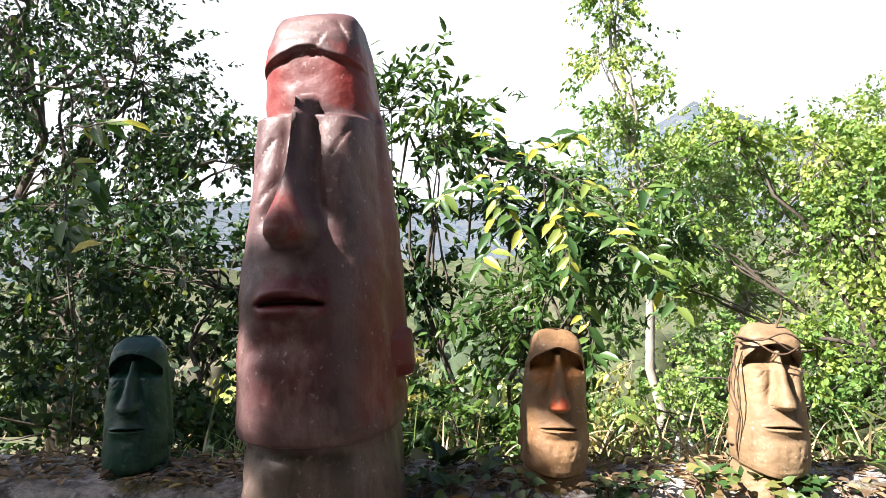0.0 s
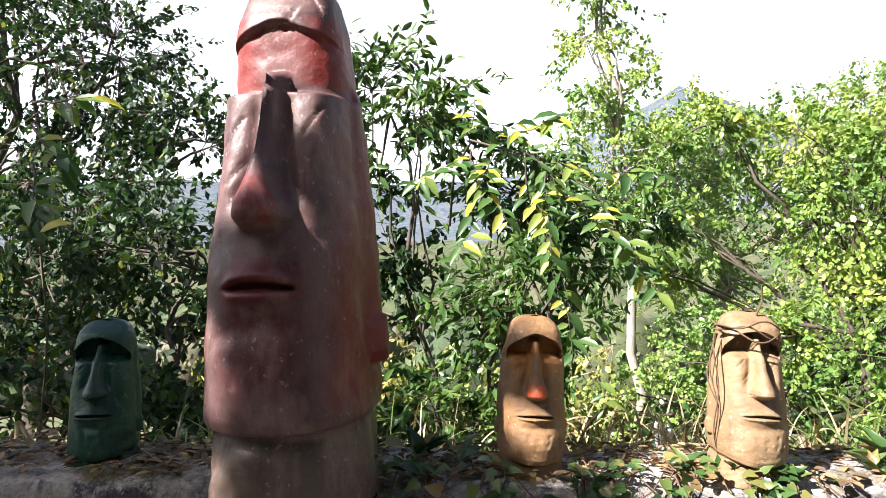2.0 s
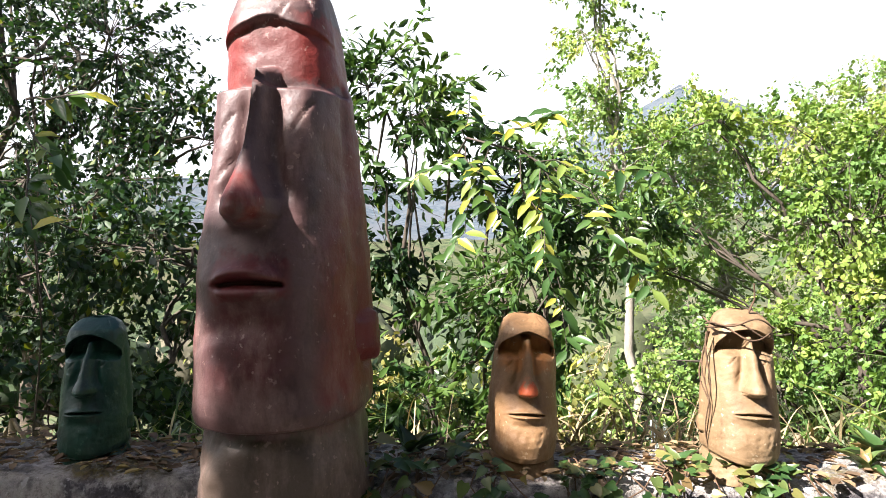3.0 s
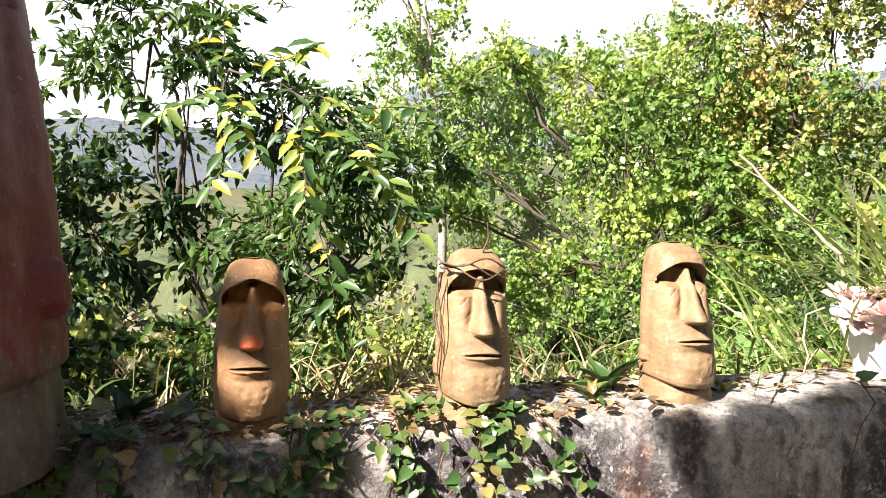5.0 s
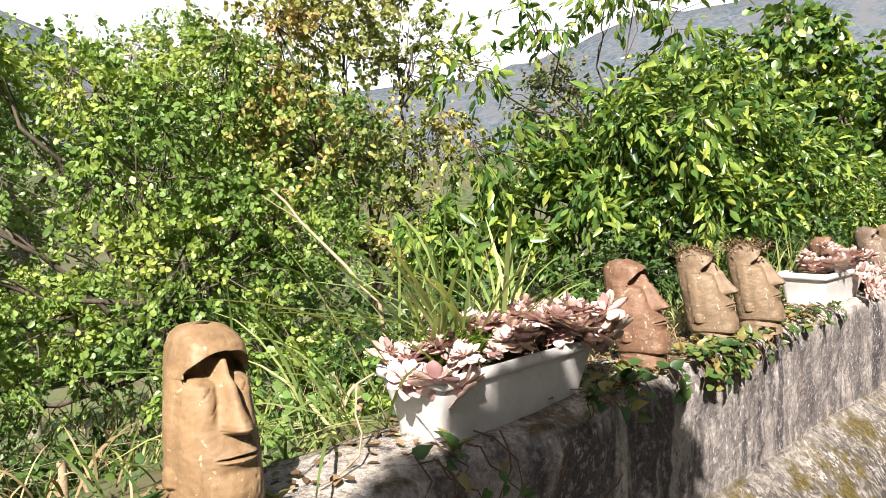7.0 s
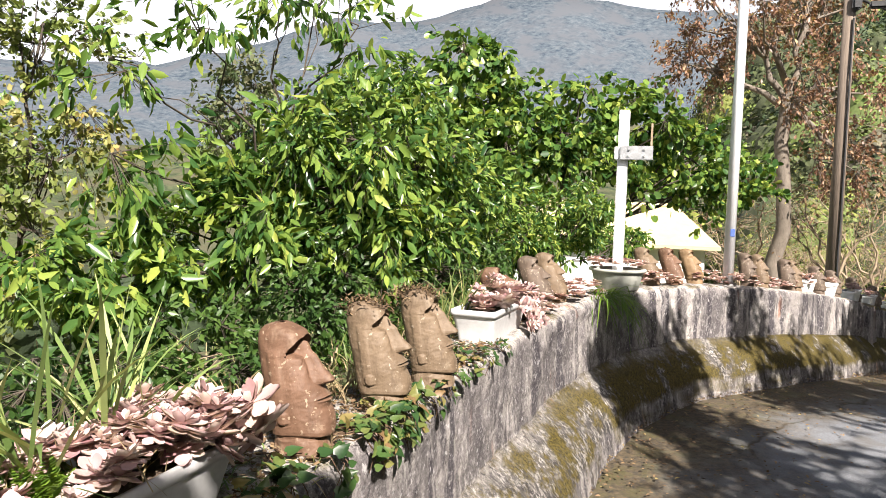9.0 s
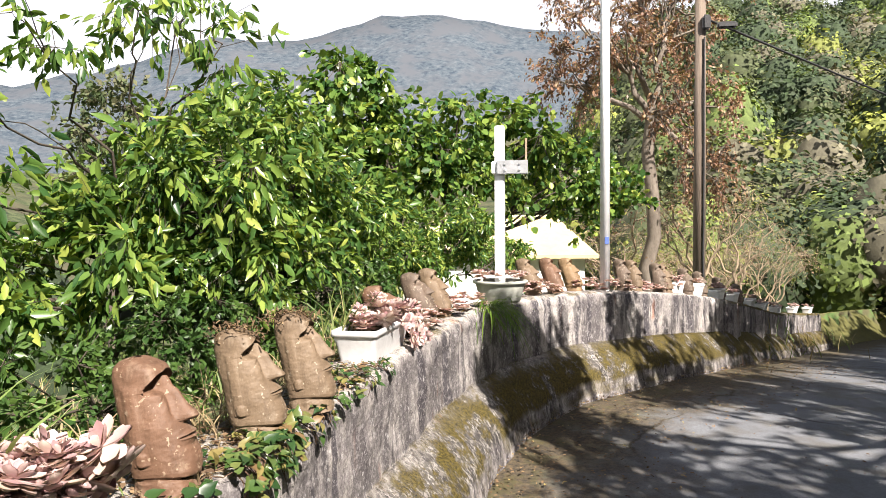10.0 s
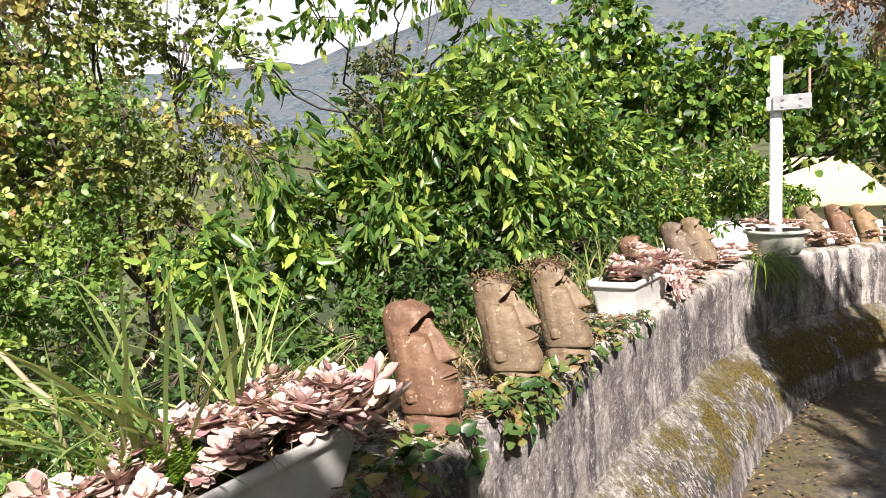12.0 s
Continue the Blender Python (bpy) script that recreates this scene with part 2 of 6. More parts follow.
SOIL = mottled("soil", (0.05, 0.035, 0.025), (0.14, 0.10, 0.07), 18, 0.95, 1.0)
STEEL_WHITE = mottled("white_paint_metal", (0.66, 0.67, 0.68), (0.80, 0.81, 0.82), 5, 0.4, 0.05, spots=(0.45, 0.38, 0.3), spot_at=(0.7, 0.8))
STEEL = mottled("galvanised", (0.35, 0.36, 0.37), (0.55, 0.56, 0.57), 12, 0.45, 0.1, metal=0.7)
RUBBER = mottled("black_rubber", (0.012, 0.012, 0.013), (0.03, 0.03, 0.032), 10, 0.6, 0.1)
POLE_WOOD = mottled("pole_wood", (0.085, 0.065, 0.05), (0.22, 0.175, 0.135), 14, 0.9, 0.7, stretch=(1, 1, 0.06))
STICKER = mottled("sticker_blue", (0.05, 0.10, 0.30), (0.10, 0.16, 0.42), 10, 0.5, 0.05)
ROOF_SHEET = mottled("roof_sheet", (0.52, 0.43, 0.21), (0.64, 0.54, 0.30), 1.6, 0.6, 0.15, spots=(0.42, 0.36, 0.22), spot_at=(0.6, 0.8))
WHITEWASH = mottled("whitewash", (0.68, 0.68, 0.66), (0.80, 0.80, 0.78), 4, 0.85, 0.15)


def wall_mat():
    """Old cement: pale pebbly crust, black growth and run-off streaks, white lichen, rust; moss thick on the battered foot, thin on the top."""
    m, t, p = material("old_concrete")
    vec = coords(t)
    geo, sep = t.nodes.new("ShaderNodeNewGeometry"), t.nodes.new("ShaderNodeSeparateXYZ")
    t.links.new(geo.outputs["Normal"], sep.inputs[0])
    level = grey(t, sep.outputs["Z"], 0.6, 0.85)
    here = t.nodes.new("ShaderNodeSeparateXYZ")
    t.links.new(vec, here.inputs[0])
    foot = times(t, grey(t, sep.outputs["Z"], 0.12, 0.4), grey(t, here.outputs["Z"], 0.62, 0.42))
    streak, streak2 = noise_tex(t, coords(t, (5, 5, 0.7)), 1.0, 3, 0.6), noise_tex(t, coords(t, (9, 9, 1.5)), 1.0, 3, 0.6)
    big, patch, lump = noise_tex(t, vec, 1.3, 5), noise_tex(t, vec, 5.5, 8, 0.8), noise_tex(t, vec, 22, 5, 0.7)
    grain, crumb = noise_tex(t, vec, 58, 6, 0.75), noise_tex(t, vec, 150, 4, 0.7)
    col = mix(t, grey(t, big, 0.35, 0.65), (0.33, 0.305, 0.285), (0.55, 0.515, 0.48))
    col = mix(t, times(t, grey(t, patch, 0.47, 0.56), 0.75), col, (0.20, 0.18, 0.185))
    # black streaks spread wider on the face below the first planter
    below_planter = times(t, grey(t, here.outputs["X"], 1.3, 2.1), grey(t, here.outputs["X"], 3.9, 2.9))
    below_planter = times(t, below_planter, grey(t, here.outputs["Z"], 1.04, 0.92))
    streak_more = times(t, streak, times(t, below_planter, 0.07), "ADD")
    col = mix(t, times(t, grey(t, streak_more, 0.515, 0.575), 0.88), col, (0.048, 0.044, 0.055))
    gloom = noise_tex(t, coords(t, (2.4, 2.4, 1.1)), 1.0, 6, 0.72)
    col = mix(t, times(t, times(t, grey(t, times(t, gloom, times(t, times(t, grey(t, here.outputs["X"], 2.6, 3.2), grey(t, here.outputs["X"], 7.0, 5.4)), 0.05), "ADD"), 0.48, 0.56), times(t, grey(t, here.outputs["Z"], 1.08, 0.98), times(t, 1.0, below_planter, "SUBTRACT"))), 0.7), col, (0.06, 0.053, 0.060))
    col = mix(t, times(t, grey(t, streak2, 0.54, 0.60), 0.72), col, (0.085, 0.078, 0.082))
    # pebbly skin: pale lumps with dark between them
    col = mix(t, times(t, grey(t, lump, 0.54, 0.62), 0.4), col, (0.52, 0.49, 0.47))
    col = mix(t, times(t, grey(t, lump, 0.45, 0.38), 0.6), col, (0.09, 0.082, 0.082))
    crust = times(t, level, grey(t, noise_tex(t, vec, 15, 8, 0.8), 0.42, 0.56))
    col = mix(t, times(t, crust, 0.85), col, (0.52, 0.48, 0.43))
    col = mix(t, times(t, grey(t, grain, 0.50, 0.60), 0.5), col, mix(t, 1.0, col, (0.30, 0.28, 0.29), "MULTIPLY"))
    col = mix(t, times(t, grey(t, grain, 0.44, 0.36), 0.28), col, (0.58, 0.55, 0.53))
    fleck = times(t, grey(t, noise_tex(t, coords(t, (1, 1, 0.55)), 46, 3, 0.6), 0.60, 0.66), grey(t, noise_tex(t, vec, 6, 4), 0.42, 0.56))
    col = mix(t, times(t, fleck, 0.6), col, (0.62, 0.60, 0.60))
    rust = times(t, grey(t, noise_tex(t, coords(t, (3, 3, 0.8)), 1.3, 3), 0.64, 0.72), 0.7)
    col = mix(t, rust, col, mix(t, 1.0, col, (1.0, 0.5, 0.32), "MULTIPLY"))
    # the foot is bare pebbly concrete, white on black, with cushions of moss
    rubble = noise_tex(t, coords(t, (1, 1, 0.6)), 34, 4, 0.7)
    stones = mix(t, grey(t, rubble, 0.49, 0.57), (0.030, 0.028, 0.026), mix(t, grey(t, patch, 0.4, 0.56), (0.44, 0.42, 0.40), (0.15, 0.135, 0.115)))
    col = mix(t, times(t, foot, 0.8), col, stones)
    moss_n = noise_tex(t, vec, 2.6, 9, 0.74)
    green = mix(t, grey(t, grain, 0.38, 0.62), (0.015, 0.013, 0.005), (0.15, 0.115, 0.025))
    col = mix(t, times(t, times(t, foot, grey(t, times(t, moss_n, times(t, grey(t, here.outputs["X"], 6.0, 9.5), 0.06), "ADD"), 0.48, 0.545)), 0.94), col, green)
    col = mix(t, times(t, times(t, level, grey(t, moss_n, 0.52, 0.60)), 0.8), col, green)
    t.links.new(col, p.inputs["Base Color"])
    p.inputs["Roughness"].default_value = 0.95
    p.inputs["Specular IOR Level"].default_value = 0.2
    bump(t, p, times(t, times(t, lump, 0.7), times(t, times(t, grain, 0.35), times(t, crumb, 0.15), "ADD"), "ADD"), 1.0, 0.03)
    return m


def road_mat():
    m, t, p = material("road_concrete")
    vec = coords(t)
    big, grain = noise_tex(t, vec, 0.7, 5), noise_tex(t, vec, 60, 6, 0.7)
    col = mix(t, grey(t, big, 0.3, 0.7), (0.155, 0.163, 0.178), (0.235, 0.246, 0.264))
    col = mix(t, times(t, grey(t, grain, 0.35, 0.65), 0.55), col, mix(t, 1.0, col, (0.5, 0.5, 0.5), "MULTIPLY"))
    v = t.nodes.new("ShaderNodeTexVoronoi")
    v.feature = "DISTANCE_TO_EDGE"
    v.inputs["Scale"].default_value = 0.33
    wn2 = node(t, "TexNoise", Scale=1.1, Detail=6.0, Roughness=0.65)
    t.links.new(vec, wn2.inputs["Vector"])
    warp = mix(t, 0.45, vec, wn2.outputs["Color"], "ADD")
    t.links.new(warp, v.inputs["Vector"])
    crack = times(t, grey(t, v.outputs["Distance"], 0.009, 0.001), grey(t, big, 0.42, 0.55))
    col = mix(t, crack, col, (0.03, 0.028, 0.025))
    stain = times(t, grey(t, noise_tex(t, vec, 2.1, 5), 0.5, 0.62), 0.5)
    col = mix(t, stain, col, (0.10, 0.085, 0.06))
    edge = t.nodes.new("ShaderNodeAttribute")
    edge.attribute_name = "from_wall"
    ragged = t.nodes.new("ShaderNodeMath")
    ragged.operation = "MULTIPLY_ADD"
    ragged.inputs[1].default_value, ragged.inputs[2].default_value = 2.6, -1.3
    t.links.new(noise_tex(t, vec, 1.6, 8, 0.72), ragged.inputs[0])
    reach = t.nodes.new("ShaderNodeMath")
    t.links.new(edge.outputs["Fac"], reach.inputs[0])
    t.links.new(ragged.outputs[0], reach.inputs[1])
    silt = mix(t, grey(t, noise_tex(t, vec, 22, 7, 0.75), 0.38, 0.62), (0.022, 0.017, 0.009), (0.115, 0.082, 0.04))
    silt = mix(t, times(t, grey(t, noise_tex(t, vec, 3.2, 6, 0.7), 0.5, 0.6), 0.7), silt, (0.075, 0.065, 0.014))
    col = mix(t, times(t, grey(t, reach.outputs[0], 1.75, 0.85), 0.93), col, silt)
    t.links.new(col, p.inputs["Base Color"])
    p.inputs["Roughness"].default_value = 0.85
    bump(t, p, times(t, grain, times(t, crack, -1.0), "ADD"), 0.7, 0.012)
    return m


WALL_MAT, ROAD_MAT = wall_mat(), road_mat()
GROUND_MAT = mottled("ground_weeds", (0.045, 0.045, 0.018), (0.13, 0.11, 0.05), 0.8, 0.95, 1.0, spots=(0.07, 0.12, 0.03), spot_at=(0.45, 0.6), fine=18)
MOSS = mottled("moss", (0.045, 0.05, 0.012), (0.13, 0.12, 0.03), 9, 0.95, 1.0)


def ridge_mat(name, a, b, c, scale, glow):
    """Far wooded slopes seen through much air, the haze put into colours and glow."""
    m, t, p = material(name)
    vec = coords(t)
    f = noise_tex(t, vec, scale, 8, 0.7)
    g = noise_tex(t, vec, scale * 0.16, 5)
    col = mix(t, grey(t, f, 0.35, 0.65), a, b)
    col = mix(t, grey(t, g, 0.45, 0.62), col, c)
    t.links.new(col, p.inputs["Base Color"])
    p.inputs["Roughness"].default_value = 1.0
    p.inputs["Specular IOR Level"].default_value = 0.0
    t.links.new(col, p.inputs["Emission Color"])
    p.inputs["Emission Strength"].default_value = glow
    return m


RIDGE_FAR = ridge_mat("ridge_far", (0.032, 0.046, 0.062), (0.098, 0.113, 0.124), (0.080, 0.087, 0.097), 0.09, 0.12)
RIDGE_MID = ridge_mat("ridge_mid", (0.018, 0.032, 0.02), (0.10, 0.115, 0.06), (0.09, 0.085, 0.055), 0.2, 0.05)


# ---- mesh helpers ----
def mesh_of(name, verts, faces, mat=None, smooth=False):
    """A mesh from an (n, 3) array and an (m, k) array of corners."""
    verts, faces = np.asarray(verts, np.float32), np.asarray(faces, np.int32)
    me = bpy.data.meshes.new(name)
    me.vertices.add(len(verts))
    me.vertices.foreach_set("co", verts.ravel())
    n, k = faces.shape
    me.loops.add(n * k)
    me.loops.foreach_set("vertex_index", faces.ravel())
    me.polygons.add(n)
    me.polygons.foreach_set("loop_start", np.arange(n, dtype=np.int32) * k)
    if smooth:
        me.polygons.foreach_set("use_smooth", np.ones(n, bool))
    me.update(calc_edges=True)
    me.validate()
    if mat:
        me.materials.append(mat)
    return me


def put_mesh(name, verts, faces, mat, parent=None, smooth=False, label=""):
    ob = new(name, mesh_of(name, verts, faces, mat, smooth))
    if parent:
        ob.parent = parent
    return tagged(ob, label)


def part(name, bm, mat, parent=None, label="", smooth=False):
    me = bpy.data.meshes.new(name)
    bm.to_mesh(me)
    bm.free()
    if smooth:
        me.polygons.foreach_set("use_smooth", np.ones(len(me.polygons), bool))
    me.materials.append(mat)
    ob = new(name, me)
    if parent:
        ob.parent = parent
    return tagged(ob, label)


def empty(name, at, label, category, group="", turn=0.0):
    ob = new(name)
    ob.matrix_basis = pose(*at, 0, 0, turn)
    return tagged(ob, label, category, group)


def grid_faces(rows, cols, wrap=False):
    i, j = np.meshgrid(np.arange(rows - 1), np.arange(cols if wrap else cols - 1), indexing="ij")
    k = (j + 1) % cols
    return np.stack([i * cols + j, i * cols + k, (i + 1) * cols + k, (i + 1) * cols + j], -1).reshape(-1, 4)


class Tubes:
    """Limbs and stems, joined: tapered tubes along lines."""

    def __init__(self):
        self.verts, self.faces, self.n = [], [], 0

    def add(self, pts, r0, r1, sides=5):
        pts = np.asarray(pts, float)
        d = np.gradient(pts, axis=0)
        d /= np.linalg.norm(d, axis=1)[:, None] + 1e-9
        ref = np.where(np.abs(d[:, 2:3]) > 0.9, np.array([[1.0, 0, 0]]), np.array([[0, 0, 1.0]]))
        a = np.cross(d, ref)
        a /= np.linalg.norm(a, axis=1)[:, None] + 1e-9
        b = np.cross(d, a)
        ang = np.linspace(0, 2 * np.pi, sides, endpoint=False)
        r = np.linspace(r0, r1, len(pts))[:, None, None]
        v = pts[:, None] + r * (np.cos(ang)[None, :, None] * a[:, None] + np.sin(ang)[None, :, None] * b[:, None])
        self.verts.append(v.reshape(-1, 3))
        self.faces.append(grid_faces(len(pts), sides, True) + self.n)
        self.n += len(pts) * sides

    def put(self, name, mat, parent=None, label=""):
        return put_mesh(name, np.concatenate(self.verts), np.concatenate(self.faces), mat, parent, True, label)


# leaf blades: along, across, lift
BLADE = np.array([[0, 0, 0], [0.3, 0.17, 0.05], [0.68, 0.14, 0.03], [1, 0, -0.1], [0.68, -0.14, 0.03], [0.3, -0.17, 0.05], [0.34, 0, -0.02], [0.7, 0, -0.04]])
BLADE_TRI = np.array([[0, 6, 1], [1, 6, 7], [1, 7, 2], [2, 7, 3], [0, 5, 6], [5, 4, 7], [5, 7, 6], [4, 3, 7]])
SMALL = np.array([[0, 0, 0], [0.5, 0.27, 0.06], [1, 0, -0.06], [0.5, -0.27, 0.06]])
SMALL_TRI = np.array([[0, 2, 1], [0, 3, 2]])
ROUND = np.array([[0, 0, 0], [0.35, 0.34, 0.05], [0.8, 0.28, 0.02], [1, 0, -0.06], [0.8, -0.28, 0.02], [0.35, -0.34, 0.05]])
ROUND_TRI = np.array([[0, 3, 1], [1, 3, 2], [0, 5, 3], [5, 4, 3]])


def blades(rng, at, way, size, template, tris, flat=0.6, up=None):
    """Leaf blades at points, each along its way; flat: how far they lie with their faces to the sky."""
    n = len(at)
    way = way / (np.linalg.norm(way, axis=1)[:, None] + 1e-9)
    up = rng.normal(0, 1 - flat, (n, 3)) + (np.array([0, 0, 1.0]) if up is None else up) * flat
    side = np.cross(up, way)
    side /= np.linalg.norm(side, axis=1)[:, None] + 1e-9
    nor = np.cross(way, side)
    s = np.asarray(size)[:, None, None]
    v = at[:, None] + s * (template[None, :, :1] * way[:, None] + template[None, :, 1:2] * side[:, None] + template[None, :, 2:] * nor[:, None])
    k = len(template)
    f = tris[None] + (np.arange(n) * k)[:, None, None]
    return v.reshape(-1, 3), f.reshape(-1, 3)


def bend(rng, a, b, sag=0.0, wob=0.06, n=6):
    """A crooked line from a to b."""
    a, b = np.asarray(a, float), np.asarray(b, float)
    t = np.linspace(0, 1, n)[:, None]
    length = np.linalg.norm(b - a)
    p = a + (b - a) * t
    p[1:-1] += rng.normal(0, wob * length, (n - 2, 3)) * 0.6
    p[:, 2] -= sag * length * (4 * t[:, 0] * (1 - t[:, 0]) * 0 + t[:, 0] ** 2)
    return p


def tree(name, label, base, fork, blobs, leaf, leaf_size, twigs, per_twig, bark=BARK, trunk_r=0.07, seed=1, shape="blade", droop=0.35,
         group="trees beyond the wall", limb_r=0.5, fork2=None, category="tree", shell=0.55, twig_len=0.5, flat=0.55, pieces=0, piece_mat=None):
    """A trunk from base to fork, a limb into every blob of the crown (centre, radii), twigs within it, leaves along the twigs."""
    rng = np.random.default_rng(seed)
    twigs, per_twig = int(twigs * 0.62), int(per_twig * 1.6)
    root = empty(name, base, label, category, group)
    base = np.array(base, float)
    wood = Tubes()
    fork = np.array(fork, float)
    wood.add(bend(rng, (0, 0, -0.3), fork - base, wob=0.03, n=7), trunk_r, trunk_r * 0.75, 8)
    at, way = [], []
    total = sum(np.prod(r) ** (2 / 3) for _, r in blobs)
    for c, r in blobs:
        c, r = np.array(c, float), np.array(r, float)
        limb = bend(rng, fork - base, c - base, wob=0.05, n=8)
        lr = trunk_r * limb_r
        wood.add(limb, lr, lr * 0.35, 6)
        n = max(4, int(twigs * np.prod(r) ** (2 / 3) / total))
        u = rng.normal(size=(n, 3))
        u /= np.linalg.norm(u, axis=1)[:, None]
        rad = shell + (1.08 - shell) * rng.random(n) ** 0.7
        rad *= 1 + 0.22 * rng.normal(size=n).clip(-1.2, 1.6)
        ends = (c - base) + u * rad[:, None] * r
        # sub-limbs that gather the twigs
        hubs = (c - base) + rng.normal(0, 0.38, (max(3, n // 14), 3)) * r
        for h in hubs:
            k = rng.integers(3, 8)
            wood.add(bend(rng, limb[k], h, wob=0.06, n=5), lr * 0.45, lr * 0.14, 4)
        for e in ends:
            h = hubs[np.argmin(((hubs - e) ** 2).sum(1))]
            start = h + (e - h) * max(0.0, 1 - twig_len * 2.2 / (np.linalg.norm(e - h) + 1e-6)) * 0.6
            line = bend(rng, start, e, sag=droop * 0.4, wob=0.05, n=5)
            wood.add(line[[0, 4]], max(0.0025, lr * 0.10), 0.0012, 3)
            s = 0.35 + 0.65 * rng.random(per_twig)
            s[-1] = 1.0
            i = s * 4
            k = np.minimum(i.astype(int), 3)
            pt = line[k] + (line[k + 1] - line[k]) * (i - k)[:, None]
            d = (line[-1] - line[0]) / (np.linalg.norm(line[-1] - line[0]) + 1e-6)
            w = rng.normal(0, 0.55, (per_twig, 3)) + d * 0.55
            w[:, 2] -= droop
            at.append(pt + rng.normal(0, leaf_size * 0.25, pt.shape))
            way.append(w)
    at, way = np.concatenate(at), np.concatenate(way)
    size = leaf_size * rng.uniform(0.55, 1.2, len(at))
    tpl, tri = {"blade": (BLADE, BLADE_TRI), "small": (SMALL, SMALL_TRI), "round": (ROUND, ROUND_TRI)}[shape]
    if pieces:
        # the leaves that hang nearest the lane are pieces of their own
        order = np.argsort(at[:, 1])
        near, rest = order[:pieces], order[pieces:]
        me = mesh_of("leaf", tpl, tri, piece_mat)
        for k in near:
            w = Vector(way[k]).normalized()
            up = Vector((rng.normal(0, 0.5), rng.normal(0, 0.5) - 0.4, 0.6))
            side = up.cross(w).normalized()
            ob = new("leaf", me)
            ob.parent = root
            ob.matrix_basis = Matrix.Translation(at[k]) @ Matrix((w, side, w.cross(side))).transposed().to_4x4() @ Matrix.Scale(float(size[k]), 4)
        at, way, size = at[rest], way[rest], size[rest]
    v, f = blades(rng, at, way, size, tpl, tri, flat)
    wood.put("trunk", bark, root)
    crown = put_mesh("crown", v, f, leaf, root)
    tagged(crown, kind="stuff")
    return root


# ---- the wall's line: plan and top edge ----
KNOTS = np.array([(-14, 2.3, 1.0), (-8, 2.05, 1.0), (-3, 1.93, 1.0), (0, 1.9, 1.0), (2, 1.93, 1.03), (4, 1.89, 1.07), (5.6, 1.85, 1.09), (6.9, 1.76, 1.11), (7.9, 1.55, 1.12),
                  (8.8, 1.18, 1.12), (9.7, 0.62, 1.09), (11, -0.25, 0.98), (13, -1.25, 0.74), (15.3, -2.2, 0.42), (20.2, -4.2, -0.35), (26, -7.2, -1.0), (33, -12, -1.5), (40, -18, -1.9)], float)


def smooth_line(knots, step):
    seg = np.r_[0, np.cumsum(np.linalg.norm(np.diff(knots[:, :2], axis=0), axis=1))]
    s = np.arange(0, seg[-1], step)
    p = np.stack([np.interp(s, seg, knots[:, k]) for k in range(3)], 1)
    w = np.hanning(int(1.6 / step) * 2 + 1)
    w /= w.sum()
    h = len(w) // 2
    return np.stack([np.convolve(np.pad(p[:, k], h, mode="reflect", reflect_type="odd"), w, "valid") for k in range(3)], 1)


LINE = smooth_line(KNOTS, 0.05)
TAN = np.gradient(LINE[:, :2], axis=0)
TAN /= np.linalg.norm(TAN, axis=1)[:, None]
NOR = np.stack([-TAN[:, 1], TAN[:, 0]], 1)  # away from the road
THICK = 0.40


def road_z(x):
    return np.interp(x, [-20, 9, 11, 13, 15.3, 20.2, 26, 33, 60], [0, 0, -0.12, -0.36, -0.66, -1.4, -2.05, -2.6, -3.5])


def beside(x, y):
    """How far a place lies behind the wall's front edge (negative: on the road's side), and the wall's top there."""
    x, y = np.atleast_1d(x), np.atleast_1d(y)
    sub, snor = LINE[::4], NOR[::4]
    d2 = (x[:, None] - sub[None, :, 0]) ** 2 + (y[:, None] - sub[None, :, 1]) ** 2
    k = d2.argmin(1)
    d = np.sqrt(d2[np.arange(len(x)), k])
    side = np.sign((x - sub[k, 0]) * snor[k, 0] + (y - sub[k, 1]) * snor[k, 1])
    return d * side, sub[k, 2]


def ground_z(x, y):
    x, y = np.atleast_1d(np.asarray(x, float)), np.atleast_1d(np.asarray(y, float))
    d, top = beside(x, y)
    b = np.maximum(d - 0.3, 0)
    behind = top - 0.05 - np.interp(b, [0, 0.35, 1.2, 4, 12, 40, 150, 400, 3000], [0, 0.05, 0.35, 1.3, 2.9, 9, 26, 30, 30])
    f = np.maximum(-d - 5.0, 0)
    front = road_z(x) - 0.05 + np.interp(f, [0, 0.6, 4, 20, 80, 200, 3000], [0, 0.3, 3.4, 12, 34, 70, 70])
    far = np.maximum(x - 34, 0)
    front += np.interp(far, [0, 10, 120, 400, 3000], [0, 0.4, 21, 66, 66])
    ease = 1 / (1 + np.exp(np.clip((y + 0.05 * x - 6) / 3.0, -40, 40)))
    behind += ease * np.interp(x, [0, 38, 60, 120, 300, 3000], [0, 0, 13, 50, 115, 115])
    return np.where(d > 0, behind, front)


def gz(x, y):
    return float(ground_z(x, y)[0])


def on_wall(s_x, back, lift=0.0):
    """The place on the wall's top at plan x (along the near stretch) or by arc, so far behind the front edge."""
    k = int(np.argmin(np.abs(LINE[:, 0] - s_x)))
    p = LINE[k, :2] + NOR[k] * back
    return float(p[0]), float(p[1]), float(LINE[k, 2]) + lift, math.degrees(math.atan2(TAN[k, 1], TAN[k, 0]))


